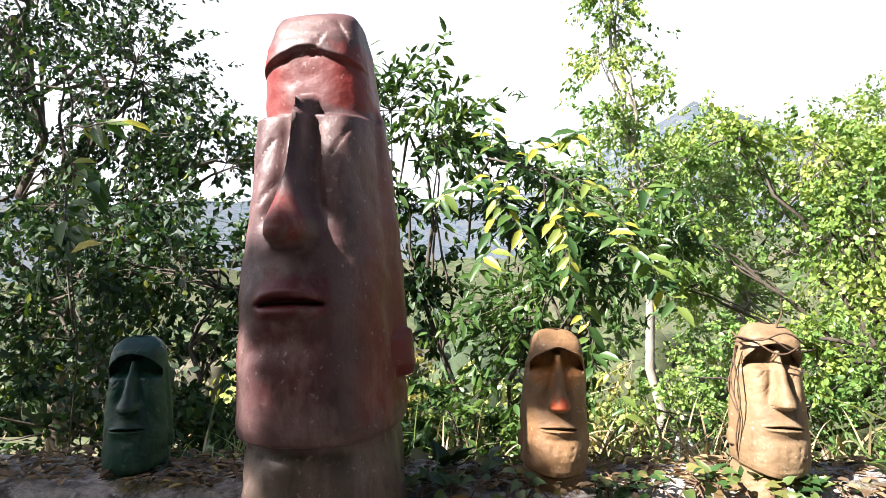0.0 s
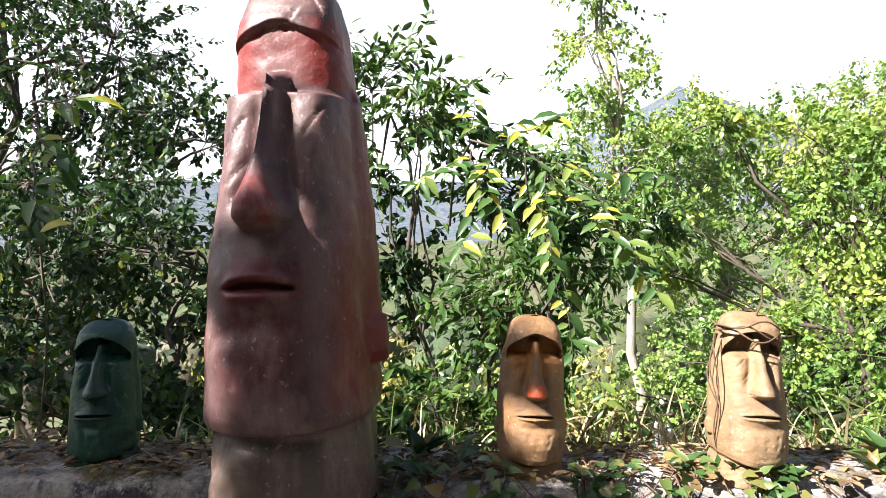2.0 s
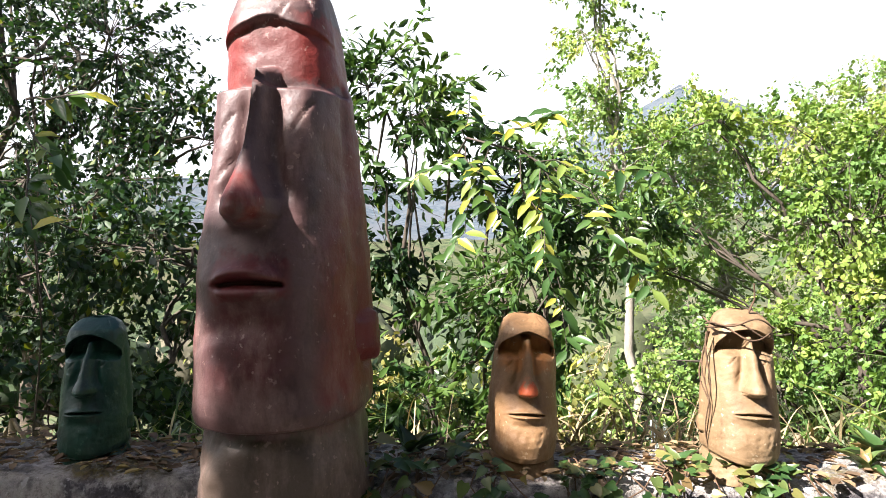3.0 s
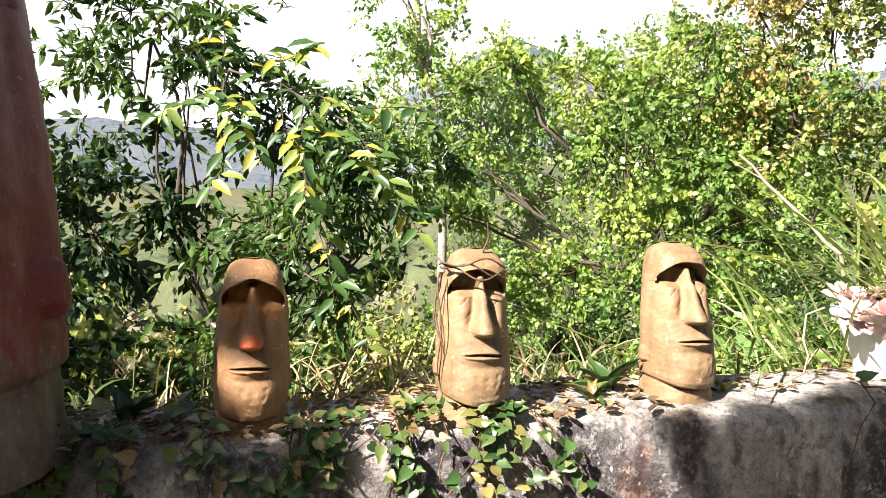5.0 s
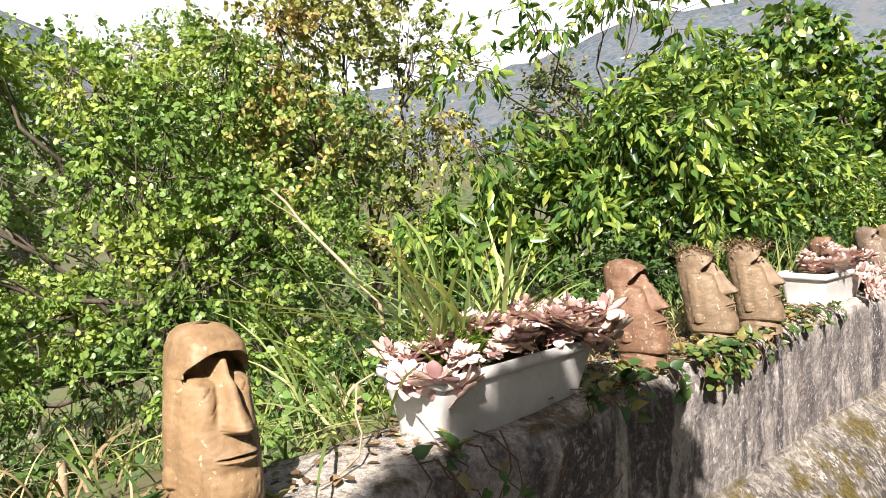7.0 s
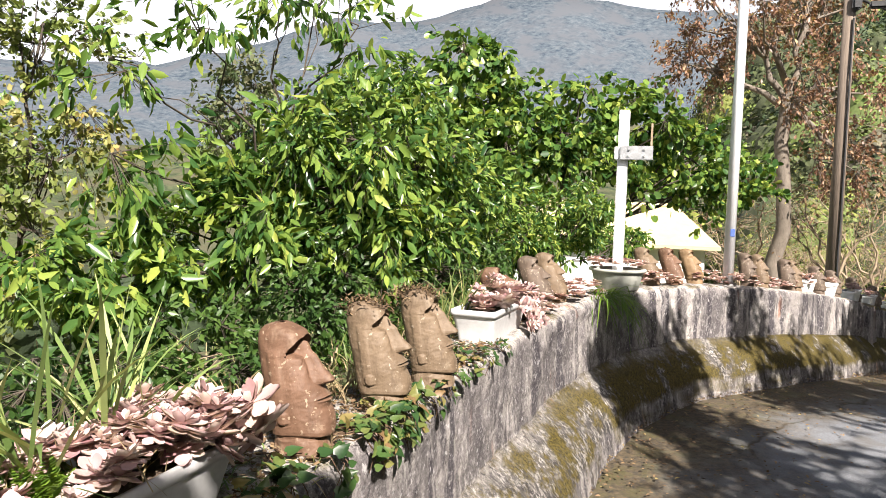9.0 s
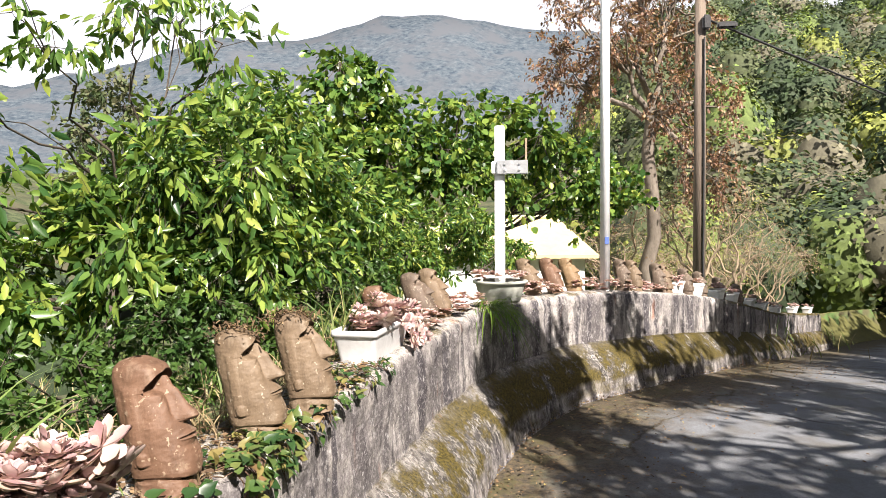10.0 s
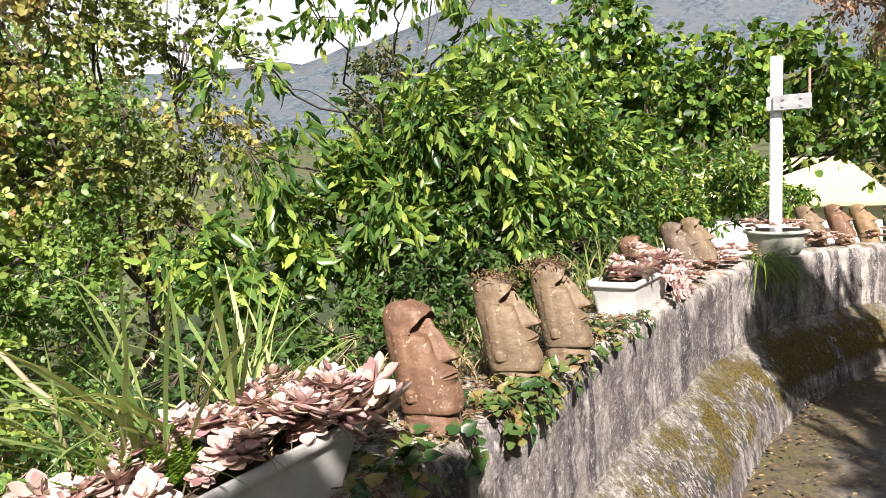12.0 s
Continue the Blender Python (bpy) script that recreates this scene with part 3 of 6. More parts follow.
# ---- ground: one sheet to the horizon ----
def build_ground():
    gx = np.concatenate([[-3000, -800, -250, -90, -45], np.arange(-26, -6, 0.8), np.arange(-6, 18, 0.3), np.arange(18, 44, 0.6), [50, 60, 75, 95, 130, 200, 400, 1000, 3000]])
    gy = np.concatenate([[-3000, -800, -250, -100, -60, -40, -30], np.arange(-24, -9, 0.7), np.arange(-9, 4, 0.25), np.arange(4, 22, 0.6), [26, 32, 42, 60, 90, 150, 400, 1000, 3000]])
    X, Y = np.meshgrid(gx, gy, indexing="ij")
    z = ground_z(X.ravel(), Y.ravel())
    rng = np.random.default_rng(3)
    d, _ = beside(X.ravel(), Y.ravel())
    z = z + np.where((d > 0.9) | (d < -5.6), rng.normal(0, 0.04, len(z)), 0)
    # under the lane and the wall's body the sheet dips out of the way
    z = np.where((d < 0.36) & (d > -5.0), road_z(X.ravel()) - 0.35, z)
    ob = put_mesh("ground", np.stack([X.ravel(), Y.ravel(), z], 1), grid_faces(len(gx), len(gy))[:, ::-1], GROUND_MAT, smooth=True)
    tagged(ob, "weedy hillside soil falling away behind the wall", "ground", kind="structure")


def build_road():
    offs = np.linspace(-0.1, -5.15, 26)
    idx = np.arange(0, len(LINE), 4)
    p = LINE[idx, None, :2] + NOR[idx, None] * offs[None, :, None]
    z = road_z(LINE[idx, 0])[:, None] + 0.035 * (np.cos((offs + 2.6) / 2.6 * 1.3)[None] - 0.3) + 0 * p[..., 0]
    v = np.concatenate([p, z[..., None]], -1).reshape(-1, 3)
    ob = put_mesh("road", v, grid_faces(len(idx), len(offs))[:, ::-1], ROAD_MAT, smooth=True)
    away = ob.data.attributes.new("from_wall", "FLOAT", "POINT")
    away.data.foreach_set("value", np.tile(-offs, len(idx)).astype(np.float32))
    tagged(ob, "cracked grey concrete lane, shaded and littered along the wall", "road", kind="structure")


def build_wall():
    """Cross-section from the back edge over the top, down the face and out over the battered foot."""
    sec = [(THICK, -0.9), (THICK, -0.3), (THICK, -0.06), (THICK - 0.02, -0.015), (0.33, 0.0), (0.27, 0.003), (0.2, 0.004), (0.13, 0.004), (0.07, 0.0), (0.035, -0.008), (0.012, -0.025), (0.0, -0.05)]
    sec += [(-0.004 - 0.0006 * k, -0.05 - 0.035 * k) for k in range(1, 16)]
    sec += [(-0.02 - 0.33 * math.sin(radians(90 * k / 11)) ** 1.15, -0.56 - 0.40 * (k / 11) ** 1.1) for k in range(0, 12)] + [(-0.362, -1.0), (-0.368, -1.04), (-0.372, -1.08), (-0.38, -1.18), (-0.38, -1.3)]
    sec = np.array(sec)
    keep = np.concatenate([np.arange(0, 200, 4), np.arange(200, 480, 1), np.arange(480, 700, 2), np.arange(700, len(LINE), 4)])
    keep = keep[keep < len(LINE)]
    keep = keep[LINE[keep, 0] < 25.2]
    rows = []
    for k in keep:
        x, y, top = LINE[k]
        # the foot follows the road: the face stretches between top and road
        h = (top - float(road_z(x))) / 1.08
        rows.append([(x + NOR[k, 0] * o, y + NOR[k, 1] * o, top + z * (h if z < -0.05 else 1)) for o, z in sec])
    v = np.array(rows)
    n = v.reshape(-1, 3).copy()
    for i, (x, y, z) in enumerate(n):
        a = noise.noise(Vector((x * 1.7, y * 1.7, z * 1.7)))
        b = noise.noise(Vector((x * 9, y * 9, z * 9)))
        c = noise.noise(Vector((x * 26, y * 26, z * 26)))
        k = keep[i // len(sec)]
        j = i % len(sec)
        worn = 1.7 if 8 <= j <= 14 else 1.0
        off = 0.022 * a + worn * (0.013 * b + 0.008 * c)
        if 4 <= j <= 8:
            n[i, 2] += 0.6 * off
        else:
            n[i, :2] += NOR[k] * off * (-1 if j < 4 else 1)
            n[i, 2] += 0.35 * off
    ob = put_mesh("wall_roadside", n, grid_faces(len(keep), len(sec)), WALL_MAT, smooth=True)
    tagged(ob, "weathered grey concrete parapet wall with dark streaks and a mossy battered foot", "wall", kind="structure")


def build_verge():
    """Grass bank beside the lane where the wall has ended."""
    idx = np.arange(int(np.argmin(np.abs(LINE[:, 0] - 25.0))), len(LINE), 4)
    offs = np.array([-0.35, -0.1, 0.15, 0.45, 0.8])
    p = LINE[idx, None, :2] + NOR[idx, None] * offs[None, :, None]
    low, high = road_z(LINE[idx, 0])[:, None], ground_z(p[:, -1, 0], p[:, -1, 1])[:, None]
    z = low + (high - low + 0.03) * np.array([0.0, 0.12, 0.4, 0.8, 1.0])[None] + 0.03 * np.random.default_rng(2).random((len(idx), 5))
    v = np.concatenate([p, z[..., None]], -1).reshape(-1, 3)
    ob = put_mesh("verge", v, grid_faces(len(idx), 5), MOSS, smooth=True)
    tagged(ob, "grassy verge beside the lane past the end of the wall", "verge", kind="structure")


def pier(x):
    """A sloped buttress against the wall's face."""
    k = int(np.argmin(np.abs(LINE[:, 0] - x)))
    lo, hi = float(road_z(x)), float(LINE[k, 2])
    prof = [(0.02, hi - 0.02), (-0.10, hi - 0.06), (-0.16, lo + 0.45), (-0.45, lo + 0.05), (-0.5, lo - 0.1), (0.02, lo - 0.1)]
    v = np.array([(*(LINE[k, :2] + NOR[k] * o + TAN[k] * w), z) for w in (-0.16, 0.16) for o, z in prof])
    me = bpy.data.meshes.new("buttress")
    n = len(prof)
    me.from_pydata(v.tolist(), [], [list(range(n)), list(range(2 * n - 1, n - 1, -1))] + [[q, q + n, (q + 1) % n + n, (q + 1) % n] for q in range(n)])
    me.materials.append(WALL_MAT)
    tagged(new("wall_buttress", me), "mossy concrete buttress against the wall", "buttress", kind="structure")


build_ground()
build_road()
build_wall()
build_verge()
for x in (14.4, 17.0, 20.0):
    pier(x)


# ---- far mountains ----
def ridge(name, label, az, el, far, mat, rough, seed):
    """A range: crest heights over bearings, seen from the lane; slopes come forward from the crest."""
    rng = np.random.default_rng(seed)
    a = np.radians(np.linspace(az[0], az[-1], 160))
    e = np.radians(np.interp(np.degrees(a), az, el))
    noise_line = np.convolve(rng.normal(0, 1, 180), np.hanning(9), "valid")[: len(a)]
    crest = 1.6 + far * np.tan(e) + noise_line * rough
    rows = []
    for f, g in ((1.25, 0.75), (1.0, 1.0), (0.93, 0.86), (0.84, 0.66), (0.74, 0.44), (0.62, 0.22), (0.5, 0.04), (0.4, -0.12)):
        z = crest * g - (1 - min(f, 1)) * 20 + rng.normal(0, rough * 0.6, len(a))
        rows.append(np.stack([far * f * np.cos(a), far * f * np.sin(a), z], 1))
    v = np.concatenate(rows)
    ob = put_mesh(name, v, grid_faces(len(rows), len(a)), mat, smooth=True)
    tagged(ob, label, "mountain", kind="structure")


ridge("backdrop_far_range", "wooded mountain range, haze toned in as blue-grey", [-60, -25, -17.7, -8, 2, 11.1, 16, 22.3, 30.2, 41, 45, 60, 68, 75.5, 80, 90, 105, 119, 135, 160, 200],
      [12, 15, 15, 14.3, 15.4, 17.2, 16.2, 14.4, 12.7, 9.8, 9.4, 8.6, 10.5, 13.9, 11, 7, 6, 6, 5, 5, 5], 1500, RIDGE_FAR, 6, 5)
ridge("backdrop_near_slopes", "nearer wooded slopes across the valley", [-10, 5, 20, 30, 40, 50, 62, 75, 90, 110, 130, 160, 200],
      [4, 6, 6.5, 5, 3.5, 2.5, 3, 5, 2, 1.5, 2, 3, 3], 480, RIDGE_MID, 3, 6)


# ---- carved heads ----
def step(e0, e1, v):
    t = np.clip((v - e0) / (e1 - e0), 0, 1)
    return t * t * (3 - 2 * t)


def head_mesh(name, mat, height=0.42, wide=1.0, deep=1.0, seed=1, na=116, nose=1.0, brow=0.885, ledge=0.772, half=0.172, soft=0.045, scoop=0.095, visor=0.046, ears=1.0, chin=0.0, taper=0.0, square=0.84, blunt=1.0, lip=1.3, nose_w=1.0, bridge=1.0,
              swoop=0.05, hook=0.07, slant=0.0, nose_top=None, mouth=1.0, round_arch=0.9, rugged=1.0, coarse=1):
    """A long stone-like head: hooded brow over scooped sockets, long nose, thin lips, jutting chin over the neck, lobed ears. Faces -y."""
    z = np.r_[np.linspace(0, 0.12, 14), np.linspace(0.126, 0.265, 44), np.linspace(0.27, 0.37, 18), np.linspace(0.374, 0.46, 30), np.linspace(0.465, 0.51, 8), np.linspace(0.513, 0.56, 18), np.linspace(0.567, 0.72, 26), np.linspace(0.725, 0.93, 66), np.linspace(0.935, 1.0, 18)]
    z = z[::coarse] if coarse > 1 else z
    na = na // coarse
    prof = np.array([(0, 0.222, 0.205, 0.212), (0.12, 0.204, 0.204, 0.198), (0.152, 0.19, 0.198, 0.187), (0.166, 0.19, 0.198, 0.187), (0.178, 0.246, 0.211, 0.206), (0.2, 0.256, 0.212, 0.209), (0.3, 0.25, 0.216, 0.208), (0.41, 0.232, 0.225, 0.205), (0.5, 0.212, 0.23, 0.2),
                     (0.6, 0.182, 0.235, 0.194), (0.7, 0.152, 0.24, 0.187), (0.8, 0.124, 0.24, 0.178), (0.83, 0.116, 0.24, 0.175), (0.88, 0.10, 0.236, 0.168), (0.92, 0.083, 0.229, 0.157), (0.955, 0.05, 0.205, 0.138), (0.98, 0.012, 0.172, 0.108), (0.995, -0.03, 0.12, 0.066), (1.0, -0.06, 0.08, 0.03)])
    prof[1:6, 0] += chin
    zq = np.where(z > 0.88, 0.88 + (z - 0.88) * blunt, z)
    yf, yb, w = (np.interp(zq, prof[:, 0], prof[:, k]) for k in (1, 2, 3))
    w = w * (1 - taper * step(0.15, 0.95, z))
    a = np.linspace(0, 2 * np.pi, na, endpoint=False)
    c, s = np.cos(a), np.sin(a)
    ux, uy = np.sign(c) * np.abs(c) ** square, np.sign(s) * np.abs(s) ** square
    x = w[:, None] * ux[None]
    mid = 0.03
    y = np.where(uy[None] < 0, uy[None] * (yf[:, None] + mid) + mid, uy[None] * (yb[:, None] - mid) + mid)
    y0 = y.copy()
    Z = z[:, None] + 0 * x
    front = step(0.1, -0.05, y)
    ax = np.abs(x)
    # hood: its lower edge is a half ellipse down to the cheek ledge; within it the sockets are scooped out
    bow = np.sqrt(np.clip(1 - (ax / half) ** 2, 0, 1)) ** round_arch
    sill = ledge - 0.10 * ax + 0.004 * np.sin(x * 23 + seed)
    edge = sill + (brow - ledge) * bow + 0.003 * np.sin(x * 41 + seed * 2)
    within = step(half + 0.004, half - 0.012, ax)
    hood = step(edge - 0.004, edge + 0.004, Z) * step(0.985, 0.90, Z) * step(half + 0.03, half - 0.03, ax)
    sock = step(edge + 0.004, edge - 0.005, Z) * step(sill - soft, sill + 0.25 * soft, Z) * within
    depth = np.clip((edge - Z) / (edge - sill + 0.004), 0, 1)
    sock = sock * (1 - slant + slant * (0.12 + 0.95 * depth))
    out = visor * hood - scoop * sock
    # nose: a rounded ridge from within the sockets to a bulb with nostrils
    wn = np.interp(Z, [0.515, 0.535, 0.56, 0.60, 0.67, 0.86], [0.054, 0.066, 0.066, 0.050 * (1 + bridge) / 2, 0.034 * bridge, 0.027 * bridge]) * nose_w
    hn = np.interp(Z, [0.505, 0.515, 0.527, 0.543, 0.562, 0.585, 0.62, 0.72, 0.80, 0.86], [0.03, 0.072, 0.098, 0.113, 0.115, 0.106, 0.086, 0.064, 0.057, 0.045]) * nose
    hn = hn + (scoop * 0.72) * sock
    body = np.clip(1 - (ax / wn) ** 2, 0, 1) ** 0.5
    top = nose_top or brow - 0.035
    out += hn * body * step(0.503, 0.520, Z) * step(top + 0.012, top - 0.012, Z)
    out -= 0.03 * np.exp(-(((ax - 0.03) / 0.015) ** 2 + ((Z - 0.521) / 0.009) ** 2))
    # hollows beside the nose, cheek planes, muzzle, chin
    out -= 0.020 * np.exp(-(((ax - wn - 0.016) / 0.02) ** 2)) * step(0.535, 0.60, Z) * step(ledge + 0.01, ledge - 0.06, Z)
    out += 0.013 * np.exp(-(((ax - 0.118) / 0.035) ** 2)) * step(0.50, 0.64, Z) * step(ledge + 0.004, ledge - 0.02, Z)
    out += 0.024 * np.exp(-((ax / 0.085) ** 2) - ((Z - 0.42) / 0.06) ** 2)
    out -= 0.010 * np.exp(-((ax / 0.09) ** 2) - ((Z - 0.345) / 0.022) ** 2)
    out += 0.014 * step(0.16, 0.06, ax) * np.exp(-(((Z - 0.25) / 0.05) ** 2))
    # lips
    mx = ax / mouth
    lw = step(0.112, 0.075, mx)
    zl = 0.4145 + (Z + 0.9 * ax**2 - 0.4145) / (lip * (1 - 0.45 * (lip > 1) * np.clip(mx / 0.105, 0, 1) ** 2))
    out += lip * (0.014 * lw * np.exp(-(((zl - 0.4275) / 0.009) ** 2)) + 0.011 * lw * np.exp(-(((zl - 0.4015) / 0.009) ** 2)) - 0.026 * step(0.112, 0.085, mx) * np.exp(-(((zl - 0.4145) / 0.0045) ** 2)))
    # chisel cuts in chin, cheeks and hood
    for cx, cz, lean, ln in ((-0.05, 0.27, 0.1, 0.03), (0.02, 0.262, -0.05, 0.022), (0.075, 0.275, 0.2, 0.03), (0.105, 0.25, 0.4, 0.02), (-0.1, 0.7, 0.9, 0.025), (0.1, 0.715, 0.7, 0.03), (-0.085, 0.62, 0.9, 0.02), (0.03, 0.925, 0.7, 0.02), (0.09, 0.955, -0.8, 0.016), (0.06, 0.475, 1.6, 0.008)):
        d = np.abs((x - cx) - lean * (Z - cz))
        out -= 0.009 * np.exp(-((d / 0.0036) ** 2)) * step(ln + 0.01, ln - 0.005, np.abs(Z - cz))
    y = y - out * front
    y = y + hook * np.clip(Z - 0.2, 0, 1)
    Z = Z - swoop * front * np.exp(-(((Z - 0.178) / 0.045) ** 2)) * (1 - (ax / 0.21) ** 2)
    # ears: a long slab down each side, ended by a round lobe with a groove about it
    side = step(0.55, 0.85, np.abs(ux))[None]
    slab = np.exp(-(((y0 - 0.055) / 0.048) ** 6)) * step(0.248, 0.262, Z) * step(0.83, 0.76, Z) * 0.011 * ears
    r = np.hypot((y0 - 0.035) / 0.047, (Z - 0.302) / 0.052)
    lobe = 0.011 * ears * step(1.04, 0.88, r) - 0.008 * np.exp(-(((r - 1.12) / 0.13) ** 2)) * step(0.40, 0.30, Z)
    x = x + np.sign(x) * (slab + lobe) * side
    v = np.stack([x * wide, y * deep, Z], -1).reshape(-1, 3)
    off = Vector((seed * 3.1, seed * 1.7, 0))
    for i, q in enumerate(v):
        k = Vector(q)
        n1, n2, n3 = noise.noise(k * 5 + off), noise.noise(k * 15 + off), noise.noise(k * 42 + off)
        low = 2.2 if q[2] < 0.15 else 1.0
        v[i] += np.array([q[0], q[1], 0]) / (np.hypot(q[0], q[1]) + 1e-6) * rugged * (0.010 * n1 + 0.005 * low * n2 + 0.0024 * low * n3 - 0.010 * max(0.0, n2 - 0.42))
    v *= height
    f = grid_faces(len(z), na, True)
    n = len(v)
    v = np.concatenate([v, [[0, (0.01 + hook * 0.8) * height, height], [0, 0, 0]]])
    lid = np.array([[(len(z) - 1) * na + k, (len(z) - 1) * na + (k + 1) % na, n] for k in range(na)])
    me = bpy.data.meshes.new(name)
    me.from_pydata(v.tolist(), [], f.tolist() + lid.tolist())
    me.polygons.foreach_set("use_smooth", np.ones(len(me.polygons), bool))
    me.update()
    me.materials.append(mat)
    return me


HEADS = {}


def head(label, at, mat, turn=0.0, lean=0.0, roll=0.0, size=1.0, group="small heads on the wall", kind_seed=1, **shape):
    key = (mat.name, kind_seed, tuple(sorted(shape.items())))
    if key not in HEADS:
        HEADS[key] = head_mesh("moai_statue", mat, seed=kind_seed, **shape)
    ob = new("moai_statue", HEADS[key])
    ob.matrix_basis = Matrix.Translation(at) @ pose(0, 0, 0, lean, roll, turn) @ Matrix.Scale(size, 4)
    return tagged(ob, label, "statue", group)


head("tall dark red painted carved head statue on the wall", (-0.175, 1.90, 0.985), PAINT_RED, turn=-4, roll=-1.5, height=1.225, wide=0.755, deep=0.80, kind_seed=4, group="painted heads on the wall", nose=0.95, brow=0.922, ledge=0.790, half=0.176, soft=0.010, scoop=0.050, slant=0.75, hook=0.0, nose_top=0.815, mouth=0.8, nose_w=0.92, bridge=0.66, round_arch=0.6,
     visor=0.004, lip=1.5, ears=1.5, chin=-0.012, taper=0.15, square=0.76, blunt=0.7, swoop=0.012, rugged=0.8)
head("small dark green painted carved head statue on the wall", (-0.775, 2.09, 0.96), PAINT_GREEN, turn=12, roll=-1, kind_seed=2, group="painted heads on the wall")
head("small clay head statue with a painted orange nose", (0.395, 2.075, 0.985), CLAY_ACCENT, turn=4, roll=2.0, kind_seed=1)
head("small orange clay head statue wound with dry vine", (0.93, 2.03, 1.005), CLAY, turn=4, roll=3.0, kind_seed=3)
head("small orange clay head statue beside the planter", (1.495, 2.075, 1.01), CLAY, turn=4, roll=1.5, kind_seed=5)
head("small reddish clay head statue with pale lichen blots", (3.255, 2.06, 1.045), CLAY_RED, turn=3, lean=-7, nose=1.12, kind_seed=6)
head("small brown clay head statue topped with dry roots", (3.765, 2.005, 1.06), CLAY_GREY, turn=4, lean=-7, nose=1.12, kind_seed=7)
head("small brown clay head statue topped with dry grass", (4.155, 1.95, 1.07), CLAY_GREY, turn=4, lean=-6, nose=1.12, kind_seed=8)
for sx, back, mat, lean, turn in ((6.05, 0.2, CLAY_RED, -30, 6), (6.6, 0.2, CLAY_DARK, -14, 0), (7.0, 0.22, CLAY_GREY, -12, -4), (8.85, 0.2, CLAY_GREY, -14, -15), (9.25, 0.2, CLAY_RED, -13, -18), (9.6, 0.2, CLAY, -14, -20),
                                  (10.55, 0.2, CLAY_DARK, -6, -35), (10.8, 0.2, CLAY_GREY, -5, -35), (11.5, 0.2, CLAY_DARK, -5, -35), (11.75, 0.2, CLAY_GREY, -6, -30), (12.6, 0.2, CLAY_DARK, -5, -30),
                                  (13.3, 0.2, CLAY_DARK, -5, -28), (14.6, 0.2, CLAY_DARK, -5, -28), (16.2, 0.2, CLAY_DARK, -5, -25)):
    x, y, z, _ = on_wall(sx, back)
    head("small brown clay head statue farther along the wall", (x, y, z - 0.005), mat, turn=turn, lean=lean, kind_seed=7 if mat is not CLAY else 5, coarse=3)


# ---- planters ----
def planter(label, at, turn, length=0.74, width=0.26, height=0.2, mat=PLASTIC):
    """A trough with flaring sides, a rolled rim, a foot and soil."""
    root = empty("planter", at, label, "planter", "planters on the wall", turn)

    def ring(l, w, z, r=0.03, n=4):
        out = []
        for sx, sy, a0 in ((1, 1, 0), (-1, 1, 90), (-1, -1, 180), (1, -1, 270)):
            for k in range(n):
                a = radians(a0 + 90 * k / (n - 1))
                out.append((sx * (l / 2 - r) + r * math.cos(a), sy * (w / 2 - r) + r * math.sin(a), z))
        return out

    levels = [(0.84, 0.74, 0.0), (0.86, 0.76, 0.012), (0.86, 0.76, 0.03), (0.93, 0.88, 0.12), (0.965, 0.93, 0.158), (0.968, 0.935, 0.163), (1.0, 1.0, 0.166), (1.005, 1.01, 0.18), (1.0, 1.0, 0.197), (0.985, 0.96, 0.2), (0.955, 0.89, 0.198), (0.94, 0.86, 0.17), (0.9, 0.8, 0.1)]
    v = np.array([p for l, w, z in levels for p in ring(length * l, width * w, z * height / 0.2)])
    f = grid_faces(len(levels), 16, True)
    put_mesh("trough", v, f, mat, root, True)
    s = ring(length * 0.92, width * 0.84, height * 0.8)
    me = bpy.data.meshes.new("soil")
    me.from_pydata(s + [(0, 0, height * 0.9)], [], [[k, (k + 1) % 16, 16] for k in range(16)])
    me.materials.append(SOIL)
    ob = new("soil", me)
    ob.parent = root
    return root


def petal_mesh():
    """One fleshy leaf: spoon-shaped, pointed, cupped, thick."""
    rows = [(0.0, 0.11, 0.0), (0.25, 0.19, -0.02), (0.5, 0.28, -0.02), (0.7, 0.30, 0.0), (0.88, 0.18, 0.03), (1.0, 0.015, 0.07)]
    top, low = [], []
    for a, w, h in rows:
        for k in (-1, 0, 1):
            top.append((a, w * k, h + 0.11 * abs(k) * w))
            low.append((a, w * k * 0.9, h - 0.07 * (1 - a * 0.8) - (0.05 if k == 0 else 0) + 0.08 * abs(k) * w))
    f = grid_faces(6, 3)
    v = np.array(top + low)
    faces = np.concatenate([f, f[:, ::-1] + 18])
    return mesh_of("leaf", v, faces, ROSETTE, True)


PETAL = petal_mesh()


def rosette(at, size, tilt, spin, seed, label="pink fleshy rosette succulent in the planter"):
    rng = random.Random(seed)
    root = new("succulent")
    root.matrix_basis = Matrix.Translation(at) @ pose(0, 0, 0, tilt[0], tilt[1], spin)
    tagged(root, label, "succulent", "succulents in the planters")
    for ring_n, (n, pitch, ln) in enumerate(((7, -16, 1.0), (6, 3, 0.95), (5, 24, 0.75), (3, 52, 0.5))):
        for k in range(n):
            ob = new("leaf", PETAL)
            ob.parent = root
            ob.matrix_basis = pose(0, 0, 0.035 * ring_n * size, 0, 0, 360 * k / n + ring_n * 31 + rng.uniform(-9, 9)) @ pose(0.02 * size, 0, 0, 0, -pitch + rng.uniform(-14, 14), rng.uniform(-8, 8)) @ Matrix.Scale(size * ln * rng.uniform(0.88, 1.1), 4)
    return root


